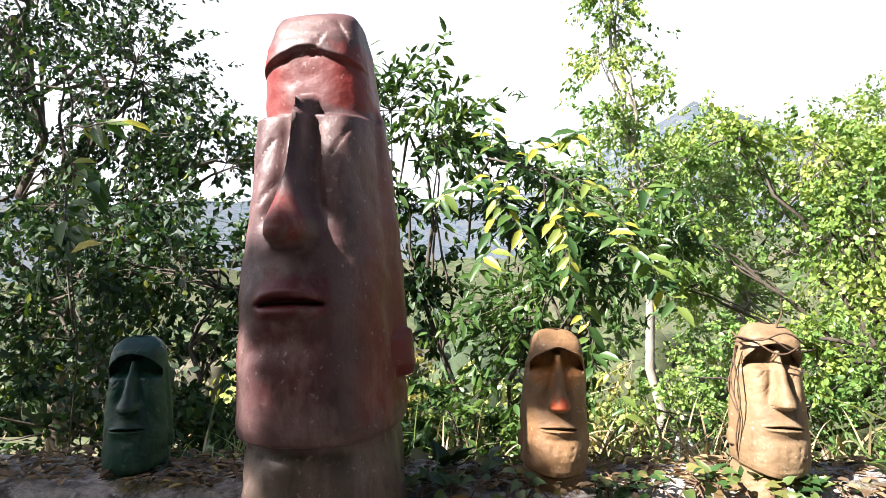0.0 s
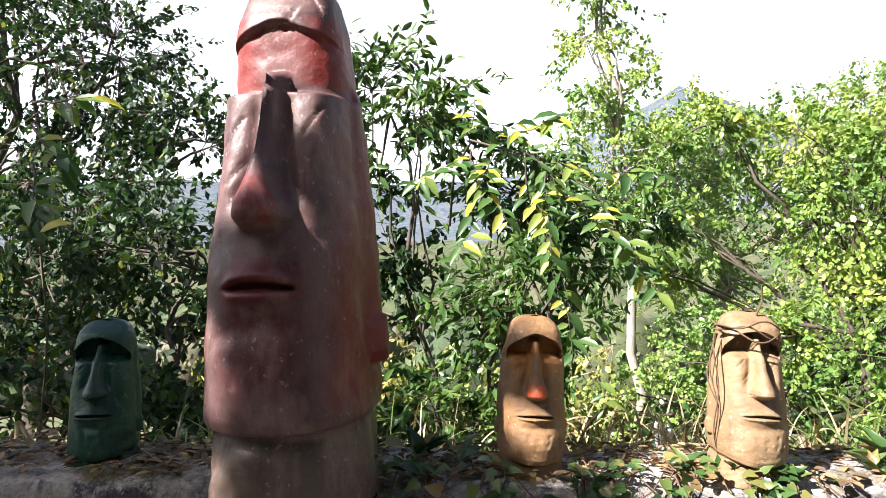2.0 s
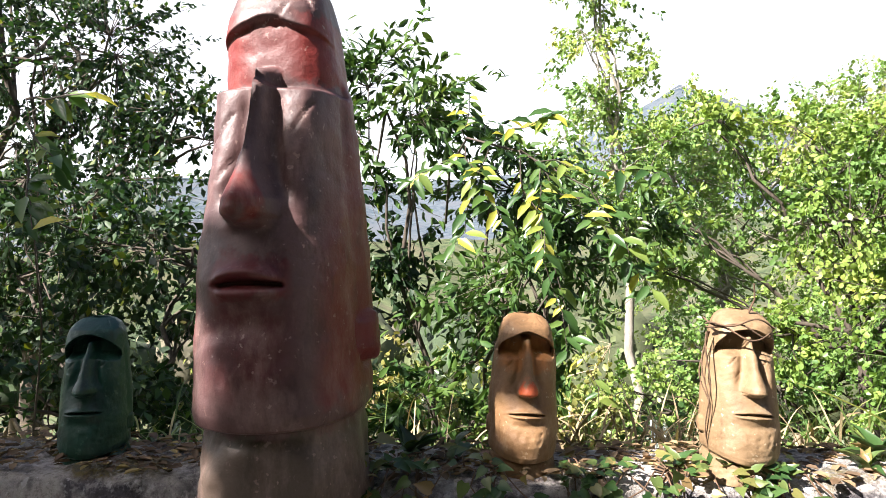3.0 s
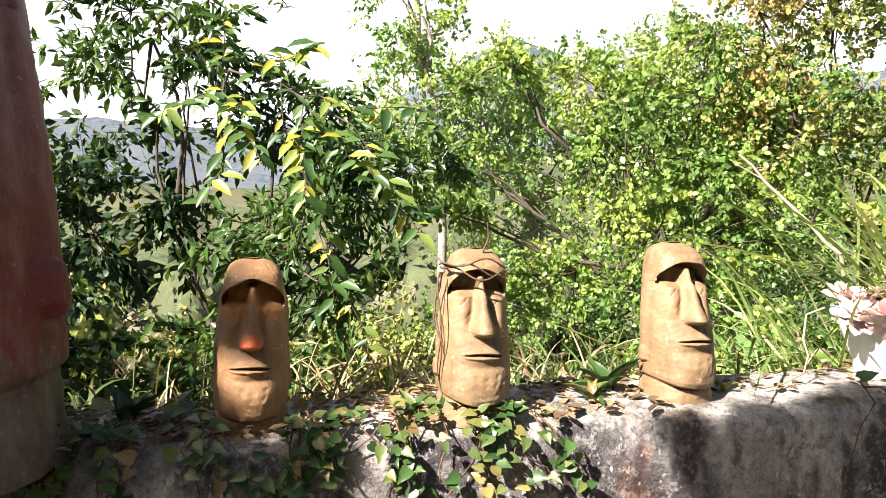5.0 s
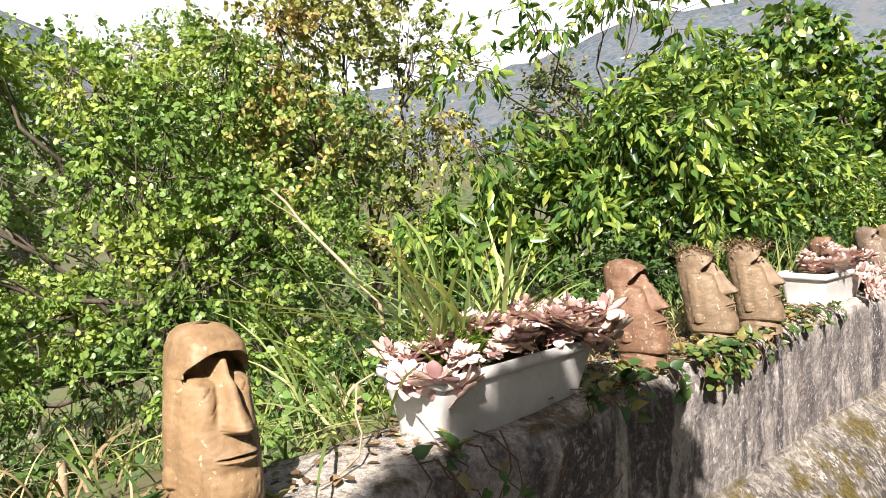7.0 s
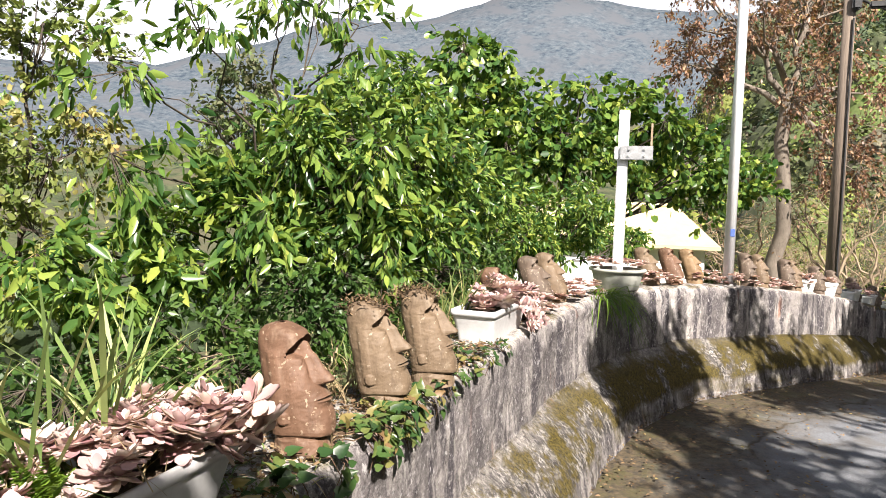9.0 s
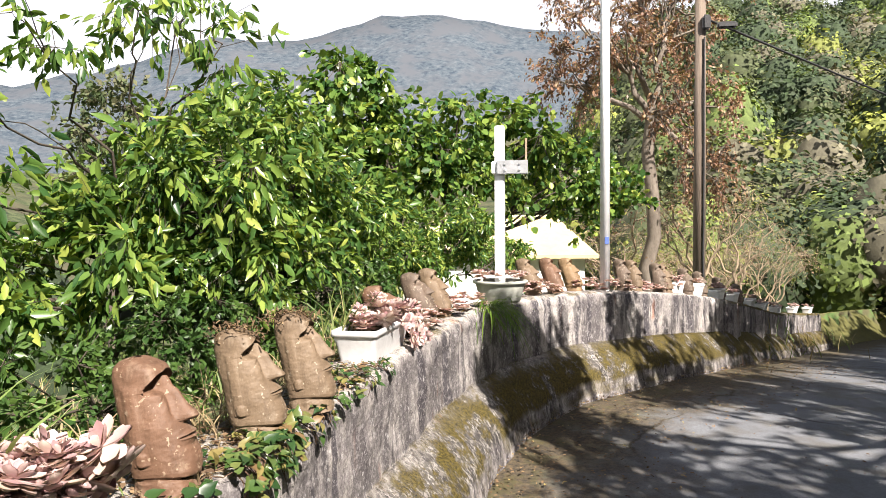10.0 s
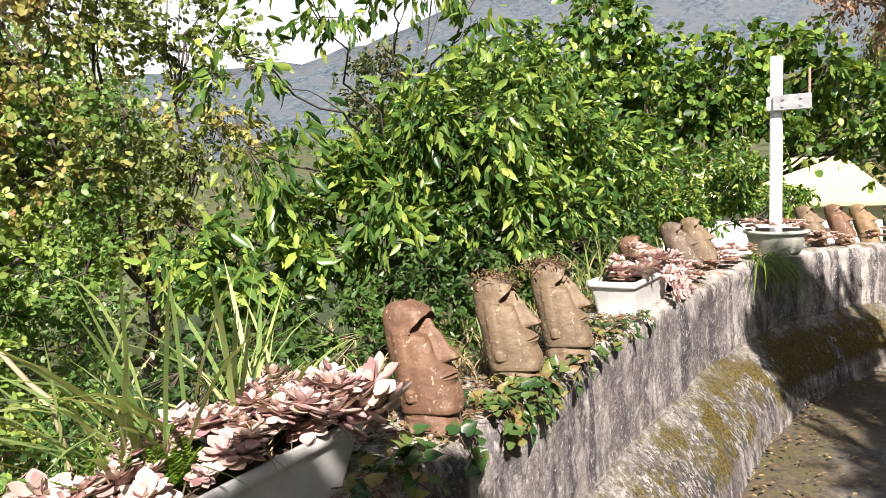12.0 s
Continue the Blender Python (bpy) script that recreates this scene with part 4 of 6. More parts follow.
def rosette_heap(name, label, spots, sizes, seed, parent=None):
    """Many rosettes too far off to pick apart, joined."""
    rng = np.random.default_rng(seed)
    at, way, size = [], [], []
    for p, s in zip(spots, sizes):
        for n, h, ln in ((7, 0.15, 1.0), (6, 0.6, 0.8), (4, 1.6, 0.5)):
            ang = rng.uniform(0, 7) + np.arange(n) * 2 * np.pi / n
            d = np.stack([np.cos(ang), np.sin(ang), np.full(n, h)], 1) + rng.normal(0, 0.15, (n, 3))
            at.append(np.repeat([p], n, 0))
            way.append(d)
            size.append(np.full(n, s * ln))
    v, f = blades(rng, np.concatenate(at), np.concatenate(way), np.concatenate(size), ROUND, ROUND_TRI, 0.9)
    ob = put_mesh(name, v, f, ROSETTE_FAR)
    return tagged(ob, label, "succulents", kind="stuff")


planter("white plastic trough planter full of pink succulents and long grass", (2.45, 2.125, 1.03), 1.5, 0.76, 0.27, 0.2)
planter("white plastic trough planter overflowing with pink succulents", (5.42, 2.04, 1.075), -1, 0.78, 0.27, 0.2)
rs = random.Random(11)
for k in range(62):
    u = rs.random()
    x = 2.10 + 0.72 * u
    y = 2.125 + rs.uniform(-0.13, 0.12)
    over = max(0.0, 2.03 - y) + max(0, 2.16 - x) * 0.6
    rosette((x, y, 1.225 + rs.uniform(0, 0.055) - over * 0.3 + 0.05 * min(1, max(0, u - 0.3) * 5)), rs.uniform(0.042, 0.07) * (0.62 if 0.2 < u < 0.42 else 1), (rs.uniform(-12, 12) + (2.125 - y) * 160, rs.uniform(-18, 18) - max(0, 2.2 - x) * 200), rs.uniform(0, 360), k)
for dx, dy, dz, s in ((2.085, 2.02, 1.215, 0.075), (2.15, 1.985, 1.20, 0.07), (2.06, 2.1, 1.22, 0.06), (2.83, 2.02, 1.245, 0.075), (2.86, 2.09, 1.25, 0.07), (2.74, 1.99, 1.235, 0.068), (2.90, 2.03, 1.22, 0.06)):
    rosette((dx, dy, dz), s, ((2.1 - dy) * 260, (dx - 2.45) * 90), rs.uniform(0, 360), int(dx * 1000))
for k in range(20):
    x, y = 2.62 + 0.30 * rs.random(), 1.97 + 0.22 * rs.random()
    rosette((x, y, 1.262 + rs.uniform(0, 0.055) - max(0, x - 2.84) * 0.5), rs.uniform(0.055, 0.088), ((2.1 - y) * 220 + rs.uniform(-20, 20), (x - 2.7) * 190 + rs.uniform(-15, 15)), rs.uniform(0, 360), 400 + k)
for k in range(28):
    u = rs.random()
    x, y = 5.12 + 0.72 * u, 2.02 + rs.uniform(-0.14, 0.12)
    rosette((x, y, 1.275 + rs.uniform(0, 0.05) + 0.07 * u), rs.uniform(0.06, 0.085), (rs.uniform(-12, 12) + (2.04 - y) * 170, rs.uniform(-15, 15)), rs.uniform(0, 360), 100 + k, "pink fleshy rosette succulent spilling from the planter")
for k in range(12):
    x = 5.45 + 0.5 * rs.random()
    drop = rs.random()
    rosette((x, 1.87 - 0.05 * drop, 1.27 - 0.16 * drop), rs.uniform(0.045, 0.065), (75, rs.uniform(-20, 20)), rs.uniform(0, 360), 200 + k, "pink fleshy rosette succulent spilling from the planter")


# ---- posts, pole and far pots ----
def box_bm(sx, sy, sz, bevel=0.0, at=(0, 0, 0)):
    bm = bmesh.new()
    bmesh.ops.create_cube(bm, size=1, matrix=Matrix.Translation(at) @ Matrix.Diagonal((sx, sy, sz, 1)))
    if bevel:
        bmesh.ops.bevel(bm, geom=bm.edges[:], offset=bevel, segments=2, affect="EDGES")
    return bm


def rod_bm(r0, r1, z0, z1, sides=14, rings=2):
    bm = bmesh.new()
    bmesh.ops.create_cone(bm, cap_ends=True, segments=sides, radius1=r0, radius2=r1, depth=z1 - z0, matrix=Matrix.Translation((0, 0, (z0 + z1) / 2)))
    return bm


def round_pot(label, at, r=0.2, h=0.22, mat=PLASTIC):
    root = empty("flower_pot", at, label, "pot", "pots on the wall")
    prof = [(0.0, 0.0), (0.72, 0.0), (0.76, 0.05), (0.88, 0.7), (0.92, 0.84), (1.0, 0.86), (1.02, 0.93), (1.0, 1.0), (0.92, 1.0), (0.88, 0.86), (0.0, 0.84)]
    ang = np.linspace(0, 2 * np.pi, 20, endpoint=False)
    v = np.array([(r * p * math.cos(a), r * p * math.sin(a), h * q) for p, q in prof for a in ang])
    put_mesh("pot", v, grid_faces(len(prof), 20, True), mat, root, True)
    return root


px, py, pz, pt = on_wall(8.25, 0.2)
round_pot("wide pale bowl planter holding the square post", (px, py, pz), 0.27, 0.2, mottled("bowl_green", (0.28, 0.30, 0.26), (0.48, 0.48, 0.43), 6, 0.7, 0.2))
rosette_heap("succulents", "pink succulents round the post", [(px + random.uniform(-0.25, 0.25), py + random.uniform(-0.25, 0.25), pz + 0.22 + random.uniform(0, 0.06)) for _ in range(34)], [0.06] * 34, 4)
root = empty("square_post", (px, py, pz + 0.17), "white square post with a bolted metal bracket plate", "post")
part("shaft", box_bm(0.095, 0.095, 1.54, 0.008, (0, 0, 0.77)), STEEL_WHITE, root)
brk = part("bracket", box_bm(0.04, 0.30, 0.13, 0.004, (-0.085, -0.13, 1.13)), STEEL, root, "galvanised bracket plate")
part("clamp", box_bm(0.15, 0.15, 0.12, 0.006, (0, 0, 1.13)), STEEL_WHITE, root)
for dy, dz in ((-0.06, 0.03), (-0.2, 0.03), (-0.06, -0.03), (-0.2, -0.03)):
    part("bolt", box_bm(0.02, 0.022, 0.022, 0.005, (-0.11, dy, 1.13 + dz)), STEEL, brk)
part("stick", box_bm(0.02, 0.02, 0.34, 0.003, (-0.05, -0.26, 1.24)), TWIG_DRY, root)

tx, ty, tz, _ = on_wall(10.2, 0.22)
root = empty("lamp_pole", (tx, ty, tz), "slim white painted steel pole with a blue sticker", "pole")
part("shaft", rod_bm(0.062, 0.052, 0.0, 6.2, 18), STEEL_WHITE, root, smooth=True)
part("sticker", box_bm(0.02, 0.05, 0.09, 0.004, (-0.057, -0.02, 0.62)), STICKER, root, "small blue and white sticker")
part("flange", rod_bm(0.11, 0.10, 0.0, 0.03, 18), STEEL, root)

root = empty("utility_pole", (14.6, -1.35, gz(14.6, -1.35)), "weathered wooden utility pole with black cables", "pole")
zb = 5.95 - gz(14.6, -1.35)
part("shaft", rod_bm(0.112, 0.092, -0.2, zb, 16), POLE_WOOD, root, smooth=True)
part("insulator", box_bm(0.12, 0.14, 0.26, 0.03, (-0.13, -0.08, zb - 0.55)), RUBBER, root, "black insulator")
part("joint_box", box_bm(0.10, 0.34, 0.12, 0.03, (-0.15, -0.42, zb - 0.62)), RUBBER, root, "black cable joint")
cable = Tubes()
cable.add(bend(np.random.default_rng(1), (-0.13, -0.1, zb - 0.5), (15, -13.4, zb - 1.6), wob=0.0, n=14), 0.022, 0.022, 6)
cable.add(bend(np.random.default_rng(1), (-0.1, 0, zb - 0.1), (0.5, -8, zb + 1.0), wob=0.0, n=14), 0.025, 0.025, 6)
cable.add(bend(np.random.default_rng(1), (-0.12, -0.05, zb - 0.8), (-0.13, -0.05, 0.4), wob=0.002, n=10), 0.015, 0.015, 6)
cable.put("cable", RUBBER, root, "black overhead cable")

for sx, ln in ((12.0, 0.4), (12.85, 0.5), (14.3, 0.5), (15.5, 0.5), (17.3, 0.5), (18.9, 0.5), (20.6, 0.5), (22.4, 0.5), (24.2, 0.5)):
    x, y, z, turn = on_wall(sx, 0.2)
    planter("small white trough planter with pink succulents on the wall", (x, y, z - 0.005), turn, ln, 0.24, 0.18, WHITEWASH)
    rosette_heap("succulents", "pink succulents in a small trough", [(x + random.uniform(-0.2, 0.2), y + random.uniform(-0.1, 0.1), z + 0.19 + random.uniform(0, 0.07)) for _ in range(14)], [0.06] * 14, int(sx * 10))

random.seed(21)
for k, (lo, hi, n) in enumerate(((5.85, 6.6, 34), (6.9, 7.7, 26), (8.55, 9.3, 26), (9.5, 10.6, 40), (10.9, 12.0, 30))):
    spots = []
    for _ in range(n):
        x, y, z, _t = on_wall(random.uniform(lo, hi), random.uniform(0.04, 0.34))
        spots.append((x, y, z + random.uniform(0.02, 0.14)))
    rosette_heap("succulents", "pink succulents sprawling along the wall top", spots, [random.uniform(0.05, 0.075) for _ in spots], 300 + k)

# small white water pipe on the slope
root = empty("water_pipe", (1.16, 4.0, gz(1.16, 4.0)), "short white plastic water pipe with a side outlet", "pipe")
zz = 0.70 - gz(1.16, 4.0)
part("riser", rod_bm(0.014, 0.014, 0, zz, 12), STEEL_WHITE, root, smooth=True)
part("tee", rod_bm(0.021, 0.021, zz - 0.19, zz - 0.11, 12), STEEL_WHITE, root)
part("outlet", box_bm(0.12, 0.028, 0.028, 0.008, (-0.06, 0, zz - 0.16)), STEEL_WHITE, root)
part("cap", rod_bm(0.02, 0.018, zz - 0.03, zz + 0.01, 12), STEEL_WHITE, root)
part("side_riser", rod_bm(0.012, 0.012, zz - 0.16, zz - 0.02, 12), STEEL_WHITE, root).location.x = 0.06


# ---- the house below the bend ----
def house(at, turn):
    """A small hipped-roof house; local x runs along the ridge."""
    root = empty("house", at, "small house with a pale cream hipped roof behind the bushes", "house", turn=turn)
    x0, x1, r0, r1, d, rise = -2.15, 2.05, -1.35, 1.35, 1.5, 0.76
    wall = box_bm(x1 - x0 - 0.5, 2 * d - 0.5, 2.4, 0.02, ((x0 + x1) / 2, 0, -1.2))
    part("wall", wall, WHITEWASH, root)
    for name, pts in (("roof", ((x0, -d, 0), (x1, -d, 0), (r1, 0, rise), (r0, 0, rise))), ("roof", ((x1, d, 0), (x0, d, 0), (r0, 0, rise), (r1, 0, rise))), ("roof", ((x1, -d, 0), (x1, d, 0), (r1, 0, rise))), ("roof", ((x0, d, 0), (x0, -d, 0), (r0, 0, rise)))):
        bm = bmesh.new()
        top = [bm.verts.new(p) for p in pts]
        low = [bm.verts.new((p[0], p[1], p[2] - 0.07)) for p in pts]
        bm.faces.new(top)
        bm.faces.new(low[::-1])
        for k in range(len(pts)):
            bm.faces.new((top[k], low[k], low[(k + 1) % len(pts)], top[(k + 1) % len(pts)]))
        bmesh.ops.recalc_face_normals(bm, faces=bm.faces[:])
        part(name, bm, ROOF_SHEET, root, "cream painted sheet roof")
    ridge_cap = Tubes()
    ridge_cap.add(np.array([(r0, 0, rise + 0.02), (r1, 0, rise + 0.02)]), 0.05, 0.05, 8)
    ridge_cap.put("ridge_cap", ROOF_SHEET, root)
    return root


house((17.0, 2.55, 1.28), -84)


# ---- trees and bushes beyond the wall ----
BARK_MIX = mottled("bark_brown", (0.09, 0.072, 0.055), (0.21, 0.18, 0.145), 8, 0.88, 0.6, stretch=(1, 1, 0.4))


def base_at(x, y):
    return (x, y, gz(x, y))


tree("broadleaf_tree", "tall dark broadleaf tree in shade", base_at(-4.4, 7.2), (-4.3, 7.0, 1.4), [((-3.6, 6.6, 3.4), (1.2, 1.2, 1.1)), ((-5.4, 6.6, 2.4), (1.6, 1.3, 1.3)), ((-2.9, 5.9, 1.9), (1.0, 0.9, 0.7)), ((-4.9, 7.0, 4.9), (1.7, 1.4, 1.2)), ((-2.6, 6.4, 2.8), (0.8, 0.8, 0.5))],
     LEAF_SHADED, 0.08, 1650, 15, trunk_r=0.12, seed=1, shape="small", flat=0.35)
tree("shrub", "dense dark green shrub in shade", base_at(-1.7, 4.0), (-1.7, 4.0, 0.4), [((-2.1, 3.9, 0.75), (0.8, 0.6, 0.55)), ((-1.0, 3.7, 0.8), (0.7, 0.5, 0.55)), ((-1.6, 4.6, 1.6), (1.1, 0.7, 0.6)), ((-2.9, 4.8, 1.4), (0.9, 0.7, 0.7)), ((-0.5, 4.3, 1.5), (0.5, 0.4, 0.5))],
     LEAF_SHADED, 0.075, 1260, 12, trunk_r=0.05, seed=2, category="shrub", shape="small", flat=0.35)
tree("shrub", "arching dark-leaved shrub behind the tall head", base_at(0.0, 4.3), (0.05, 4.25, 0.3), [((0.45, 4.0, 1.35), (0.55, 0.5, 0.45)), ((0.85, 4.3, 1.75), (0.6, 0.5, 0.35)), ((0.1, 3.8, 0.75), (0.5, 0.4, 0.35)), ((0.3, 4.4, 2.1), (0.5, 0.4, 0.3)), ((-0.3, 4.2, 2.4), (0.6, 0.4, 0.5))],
     LEAF_UNDERSHADE, 0.085, 600, 12, trunk_r=0.045, seed=3, category="shrub")
tree("young_tree", "slender pale-trunked young tree with light leaves", base_at(1.95, 8.2), (1.75, 8.2, 2.3), [((1.6, 8.1, 2.7), (0.8, 0.8, 0.7)), ((1.5, 8.2, 3.7), (0.6, 0.6, 0.8)), ((2.3, 8.3, 1.9), (0.7, 0.7, 0.5)), ((0.9, 8.4, 2.2), (0.6, 0.6, 0.6)), ((1.4, 8.0, 4.7), (0.4, 0.4, 0.5))],
     LEAF_LIGHT, 0.075, 910, 12, BARK_PALE, 0.06, seed=4, shape="small", flat=0.35)
tree("young_tree", "sunlit light green tree on the slope", base_at(3.4, 9.8), (3.4, 9.8, 1.6), [((2.6, 9.6, 2.7), (1.1, 1.0, 0.9)), ((3.9, 9.7, 2.9), (1.2, 1.0, 0.8)), ((3.3, 9.5, 1.0), (1.2, 0.9, 0.8)), ((4.7, 9.6, 2.3), (1.0, 1.0, 0.9)), ((3.0, 10, 3.5), (0.5, 0.6, 0.5))],
     LEAF_LIGHT, 0.075, 1787, 13, BARK_PALE, 0.08, seed=5, shape="small", flat=0.35)
tree("young_tree", "sunlit yellow-green tree on the slope", base_at(6.0, 10.5), (6.0, 10.5, 1.5), [((5.4, 10, 3.2), (1.3, 1.0, 1.0)), ((6.6, 10, 3.4), (1.3, 1.0, 0.9)), ((6.0, 9.6, 1.6), (1.5, 1.0, 1.0)), ((7.6, 9.8, 2.6), (1.2, 1.0, 1.0)), ((5.3, 10, 3.7), (0.6, 0.6, 0.6))],
     LEAF_LIGHT, 0.075, 1950, 13, BARK_PALE, 0.09, seed=6, shape="small", flat=0.35)
tree("young_tree", "sunlit green tree on the slope", base_at(7.4, 10.6), (7.4, 10.6, 1.3), [((6.9, 10.4, 2.6), (1.2, 1.0, 1.1)), ((7.6, 11.2, 3.0), (1.2, 1.0, 1.0)), ((7.2, 10.0, 1.2), (1.4, 1.0, 0.9))],
     LEAF_LIGHT, 0.075, 1462, 13, BARK, 0.09, seed=7, shape="small", flat=0.35)
tree("shrub", "sunlit light green shrub below the wall", base_at(3.0, 6.6), (3.0, 6.6, 0.2), [((2.5, 6.5, 0.7), (0.9, 0.7, 0.6)), ((3.5, 6.4, 0.9), (0.9, 0.7, 0.7)), ((4.4, 6.6, 0.7), (0.9, 0.7, 0.7)), ((1.6, 6.6, 0.2), (0.8, 0.6, 0.5))],
     LEAF_LIGHT, 0.045, 1754, 11, BARK, 0.05, seed=8, category="shrub", shape="round", flat=0.35)
tree("shrub", "dry yellowish shrub below the wall", base_at(-0.1, 6.4), (0.0, 6.4, -0.2), [((-0.2, 6.3, 0.2), (0.9, 0.6, 0.6)), ((0.7, 6.4, 0.3), (0.8, 0.6, 0.6)), ((1.2, 6.7, 0.0), (0.6, 0.5, 0.4))],
     LEAF_YELLOW, 0.06, 672, 12, TWIG_DRY, 0.04, seed=9, category="shrub", shape="round", flat=0.35)
tree("open_tree", "open dark-branched tree with sparse fresh leaves", base_at(2.7, 4.8), (2.6, 4.75, 1.0), [((1.35, 4.9, 1.9), (0.3, 0.25, 0.15)), ((1.7, 4.9, 2.45), (0.32, 0.25, 0.2)), ((2.4, 4.9, 2.25), (0.6, 0.5, 0.4)), ((3.1, 4.9, 2.4), (0.6, 0.5, 0.4)), ((1.3, 4.8, 1.5), (0.3, 0.2, 0.15)), ((3.6, 4.8, 2.1), (0.6, 0.5, 0.5)), ((2.5, 4.6, 1.8), (0.6, 0.5, 0.5)), ((2.0, 4.6, 1.1), (0.35, 0.3, 0.25)), ((2.7, 4.3, 1.35), (0.6, 0.35, 0.4)), ((3.3, 4.4, 1.55), (0.6, 0.35, 0.45)), ((2.9, 4.2, 0.85), (0.7, 0.35, 0.4))],
     LEAF_OPEN, 0.040, 2300, 12, BARK, 0.055, seed=10, limb_r=0.34, shape="round", flat=0.35)
tree("open_tree", "thin tree with yellowing leaves and reddish twigs", base_at(4.3, 4.8), (4.25, 4.75, 1.2), [((3.4, 4.7, 2.8), (0.6, 0.5, 0.5)), ((4.0, 4.8, 3.1), (0.6, 0.5, 0.5)), ((4.7, 4.8, 2.9), (0.6, 0.5, 0.5)), ((3.6, 4.5, 2.1), (0.6, 0.4, 0.4)), ((4.6, 4.6, 2.1), (0.6, 0.4, 0.4)), ((4.2, 4.4, 1.5), (0.6, 0.4, 0.4))],
     LEAF_YELLOW, 0.045, 950, 11, BARK, 0.05, seed=11, limb_r=0.4, shape="round", flat=0.35)
tree("cherry_tree", "leafy cherry tree with large drooping dark green leaves", base_at(5.9, 3.5), (5.75, 3.4, 1.45), [((4.6, 3.45, 1.75), (0.7, 0.5, 0.4)), ((5.2, 3.2, 2.05), (0.8, 0.6, 0.5)), ((6.1, 3.1, 2.25), (0.8, 0.6, 0.55)), ((6.9, 3.0, 1.95), (0.8, 0.6, 0.55)), ((3.9, 3.5, 1.45), (0.5, 0.4, 0.3)), ((5.7, 2.85, 1.75), (0.9, 0.4, 0.35)), ((6.6, 3.4, 2.7), (0.7, 0.5, 0.4))],
     LEAF_CHERRY, 0.108, 1500, 12, BARK, 0.05, seed=12, droop=0.5, flat=0.4, pieces=260, piece_mat=LEAF_CHERRY_PIECE)
tree("shrub", "dense dark shrub in the shade under the cherry tree", base_at(4.9, 3.2), (4.9, 3.2, 0.7), [((4.0, 3.0, 1.05), (0.6, 0.4, 0.4)), ((4.8, 2.95, 1.2), (0.7, 0.4, 0.4)), ((5.6, 2.9, 1.3), (0.7, 0.4, 0.35)), ((6.4, 2.8, 1.35), (0.7, 0.4, 0.35)), ((3.3, 3.2, 0.9), (0.6, 0.4, 0.35)), ((7.2, 2.7, 1.4), (0.5, 0.4, 0.3))],
     LEAF_UNDERSHADE, 0.055, 1500, 11, BARK, 0.035, seed=22, category="shrub", flat=0.4, shape="small")
tree("cherry_tree", "tall thin cherry sapling with drooping leaves", base_at(5.4, 3.9), (5.2, 3.5, 2.0), [((4.3, 3.4, 2.8), (0.35, 0.3, 0.2)), ((4.8, 3.15, 3.0), (0.35, 0.3, 0.25)), ((5.15, 2.85, 2.9), (0.2, 0.25, 0.4)), ((4.0, 3.6, 2.5), (0.3, 0.3, 0.25)), ((5.4, 3.2, 3.2), (0.3, 0.3, 0.3))],
     LEAF_CHERRY, 0.10, 84, 8, BARK, 0.02, seed=13, droop=0.75, flat=0.45)
tree("broadleaf_tree", "dense green tree behind the posts", base_at(11.2, 3.2), (11.1, 2.9, 1.2), [((9.6, 3.7, 2.6), (1.0, 0.8, 0.8)), ((10.6, 3.3, 2.9), (1.0, 0.8, 0.9)), ((11.0, 2.5, 2.9), (0.9, 0.8, 0.8)), ((11.5, 1.7, 2.9), (0.8, 0.7, 0.8)), ((12.4, 1.0, 2.7), (0.8, 0.7, 0.7)), ((13.1, 0.4, 2.5), (0.8, 0.6, 0.6)), ((10.2, 3.8, 3.7), (0.7, 0.7, 0.5))],
     LEAF_CHERRY, 0.12, 1350, 11, BARK, 0.08, seed=14, shape="round", droop=0.5)
tree("conifer_tree", "round-topped dark evergreen across the valley", base_at(22, 15.5), (22, 15.5, 2.5), [((22, 15.5, 5.0), (1.8, 1.6, 2.0)), ((21.4, 15, 3.4), (1.6, 1.4, 1.2))],
     LEAF_FAR, 0.28, 420, 8, BARK, 0.15, seed=15, shape="small")
tree("dead_leaf_tree", "big pale-barked tree with withered reddish leaves", base_at(17.4, -0.9), (17.2, -0.8, 4.2), [((16.8, 0.3, 6.2), (1.4, 1.4, 1.2)), ((17.5, -1.2, 6.6), (1.5, 1.3, 1.4)), ((17.0, -1.6, 4.4), (1.2, 1.0, 1.1)), ((17.0, 1.0, 5.0), (0.9, 1.0, 0.9)), ((17.4, -0.4, 8.2), (1.4, 1.4, 1.0)), ((17.2, -1.9, 3.0), (0.9, 0.8, 0.8))],
     LEAF_RED, 0.10, 1700, 9, BARK_MIX, 0.17, seed=16, shape="small", droop=0.6, limb_r=0.45)
rb = random.Random(5)
for k in range(20):
    x = rb.uniform(18, 34)
    y = -0.36 * (x - 1.3) + 0.9 + rb.uniform(2.5, 6.0)
    z = gz(x, y)
    tree("bare_shrub", "leafless pale-twigged fruit tree", (x, y, z), (x, y, z + 0.8), [((x + rb.uniform(-0.6, 0.6), y + rb.uniform(-0.8, 0.8), z + 2.9), (1.1, 1.2, 0.9)), ((x, y - 0.9, z + 2.4), (0.9, 1.0, 0.8)), ((x, y + 1.0, z + 2.5), (0.9, 1.0, 0.8))],
         LEAF_YELLOW if k % 3 else LEAF_RED, 0.07, 260, 2, TWIG_DRY, 0.07, seed=40 + k, shape="small", group="bare fruit trees", limb_r=0.5)

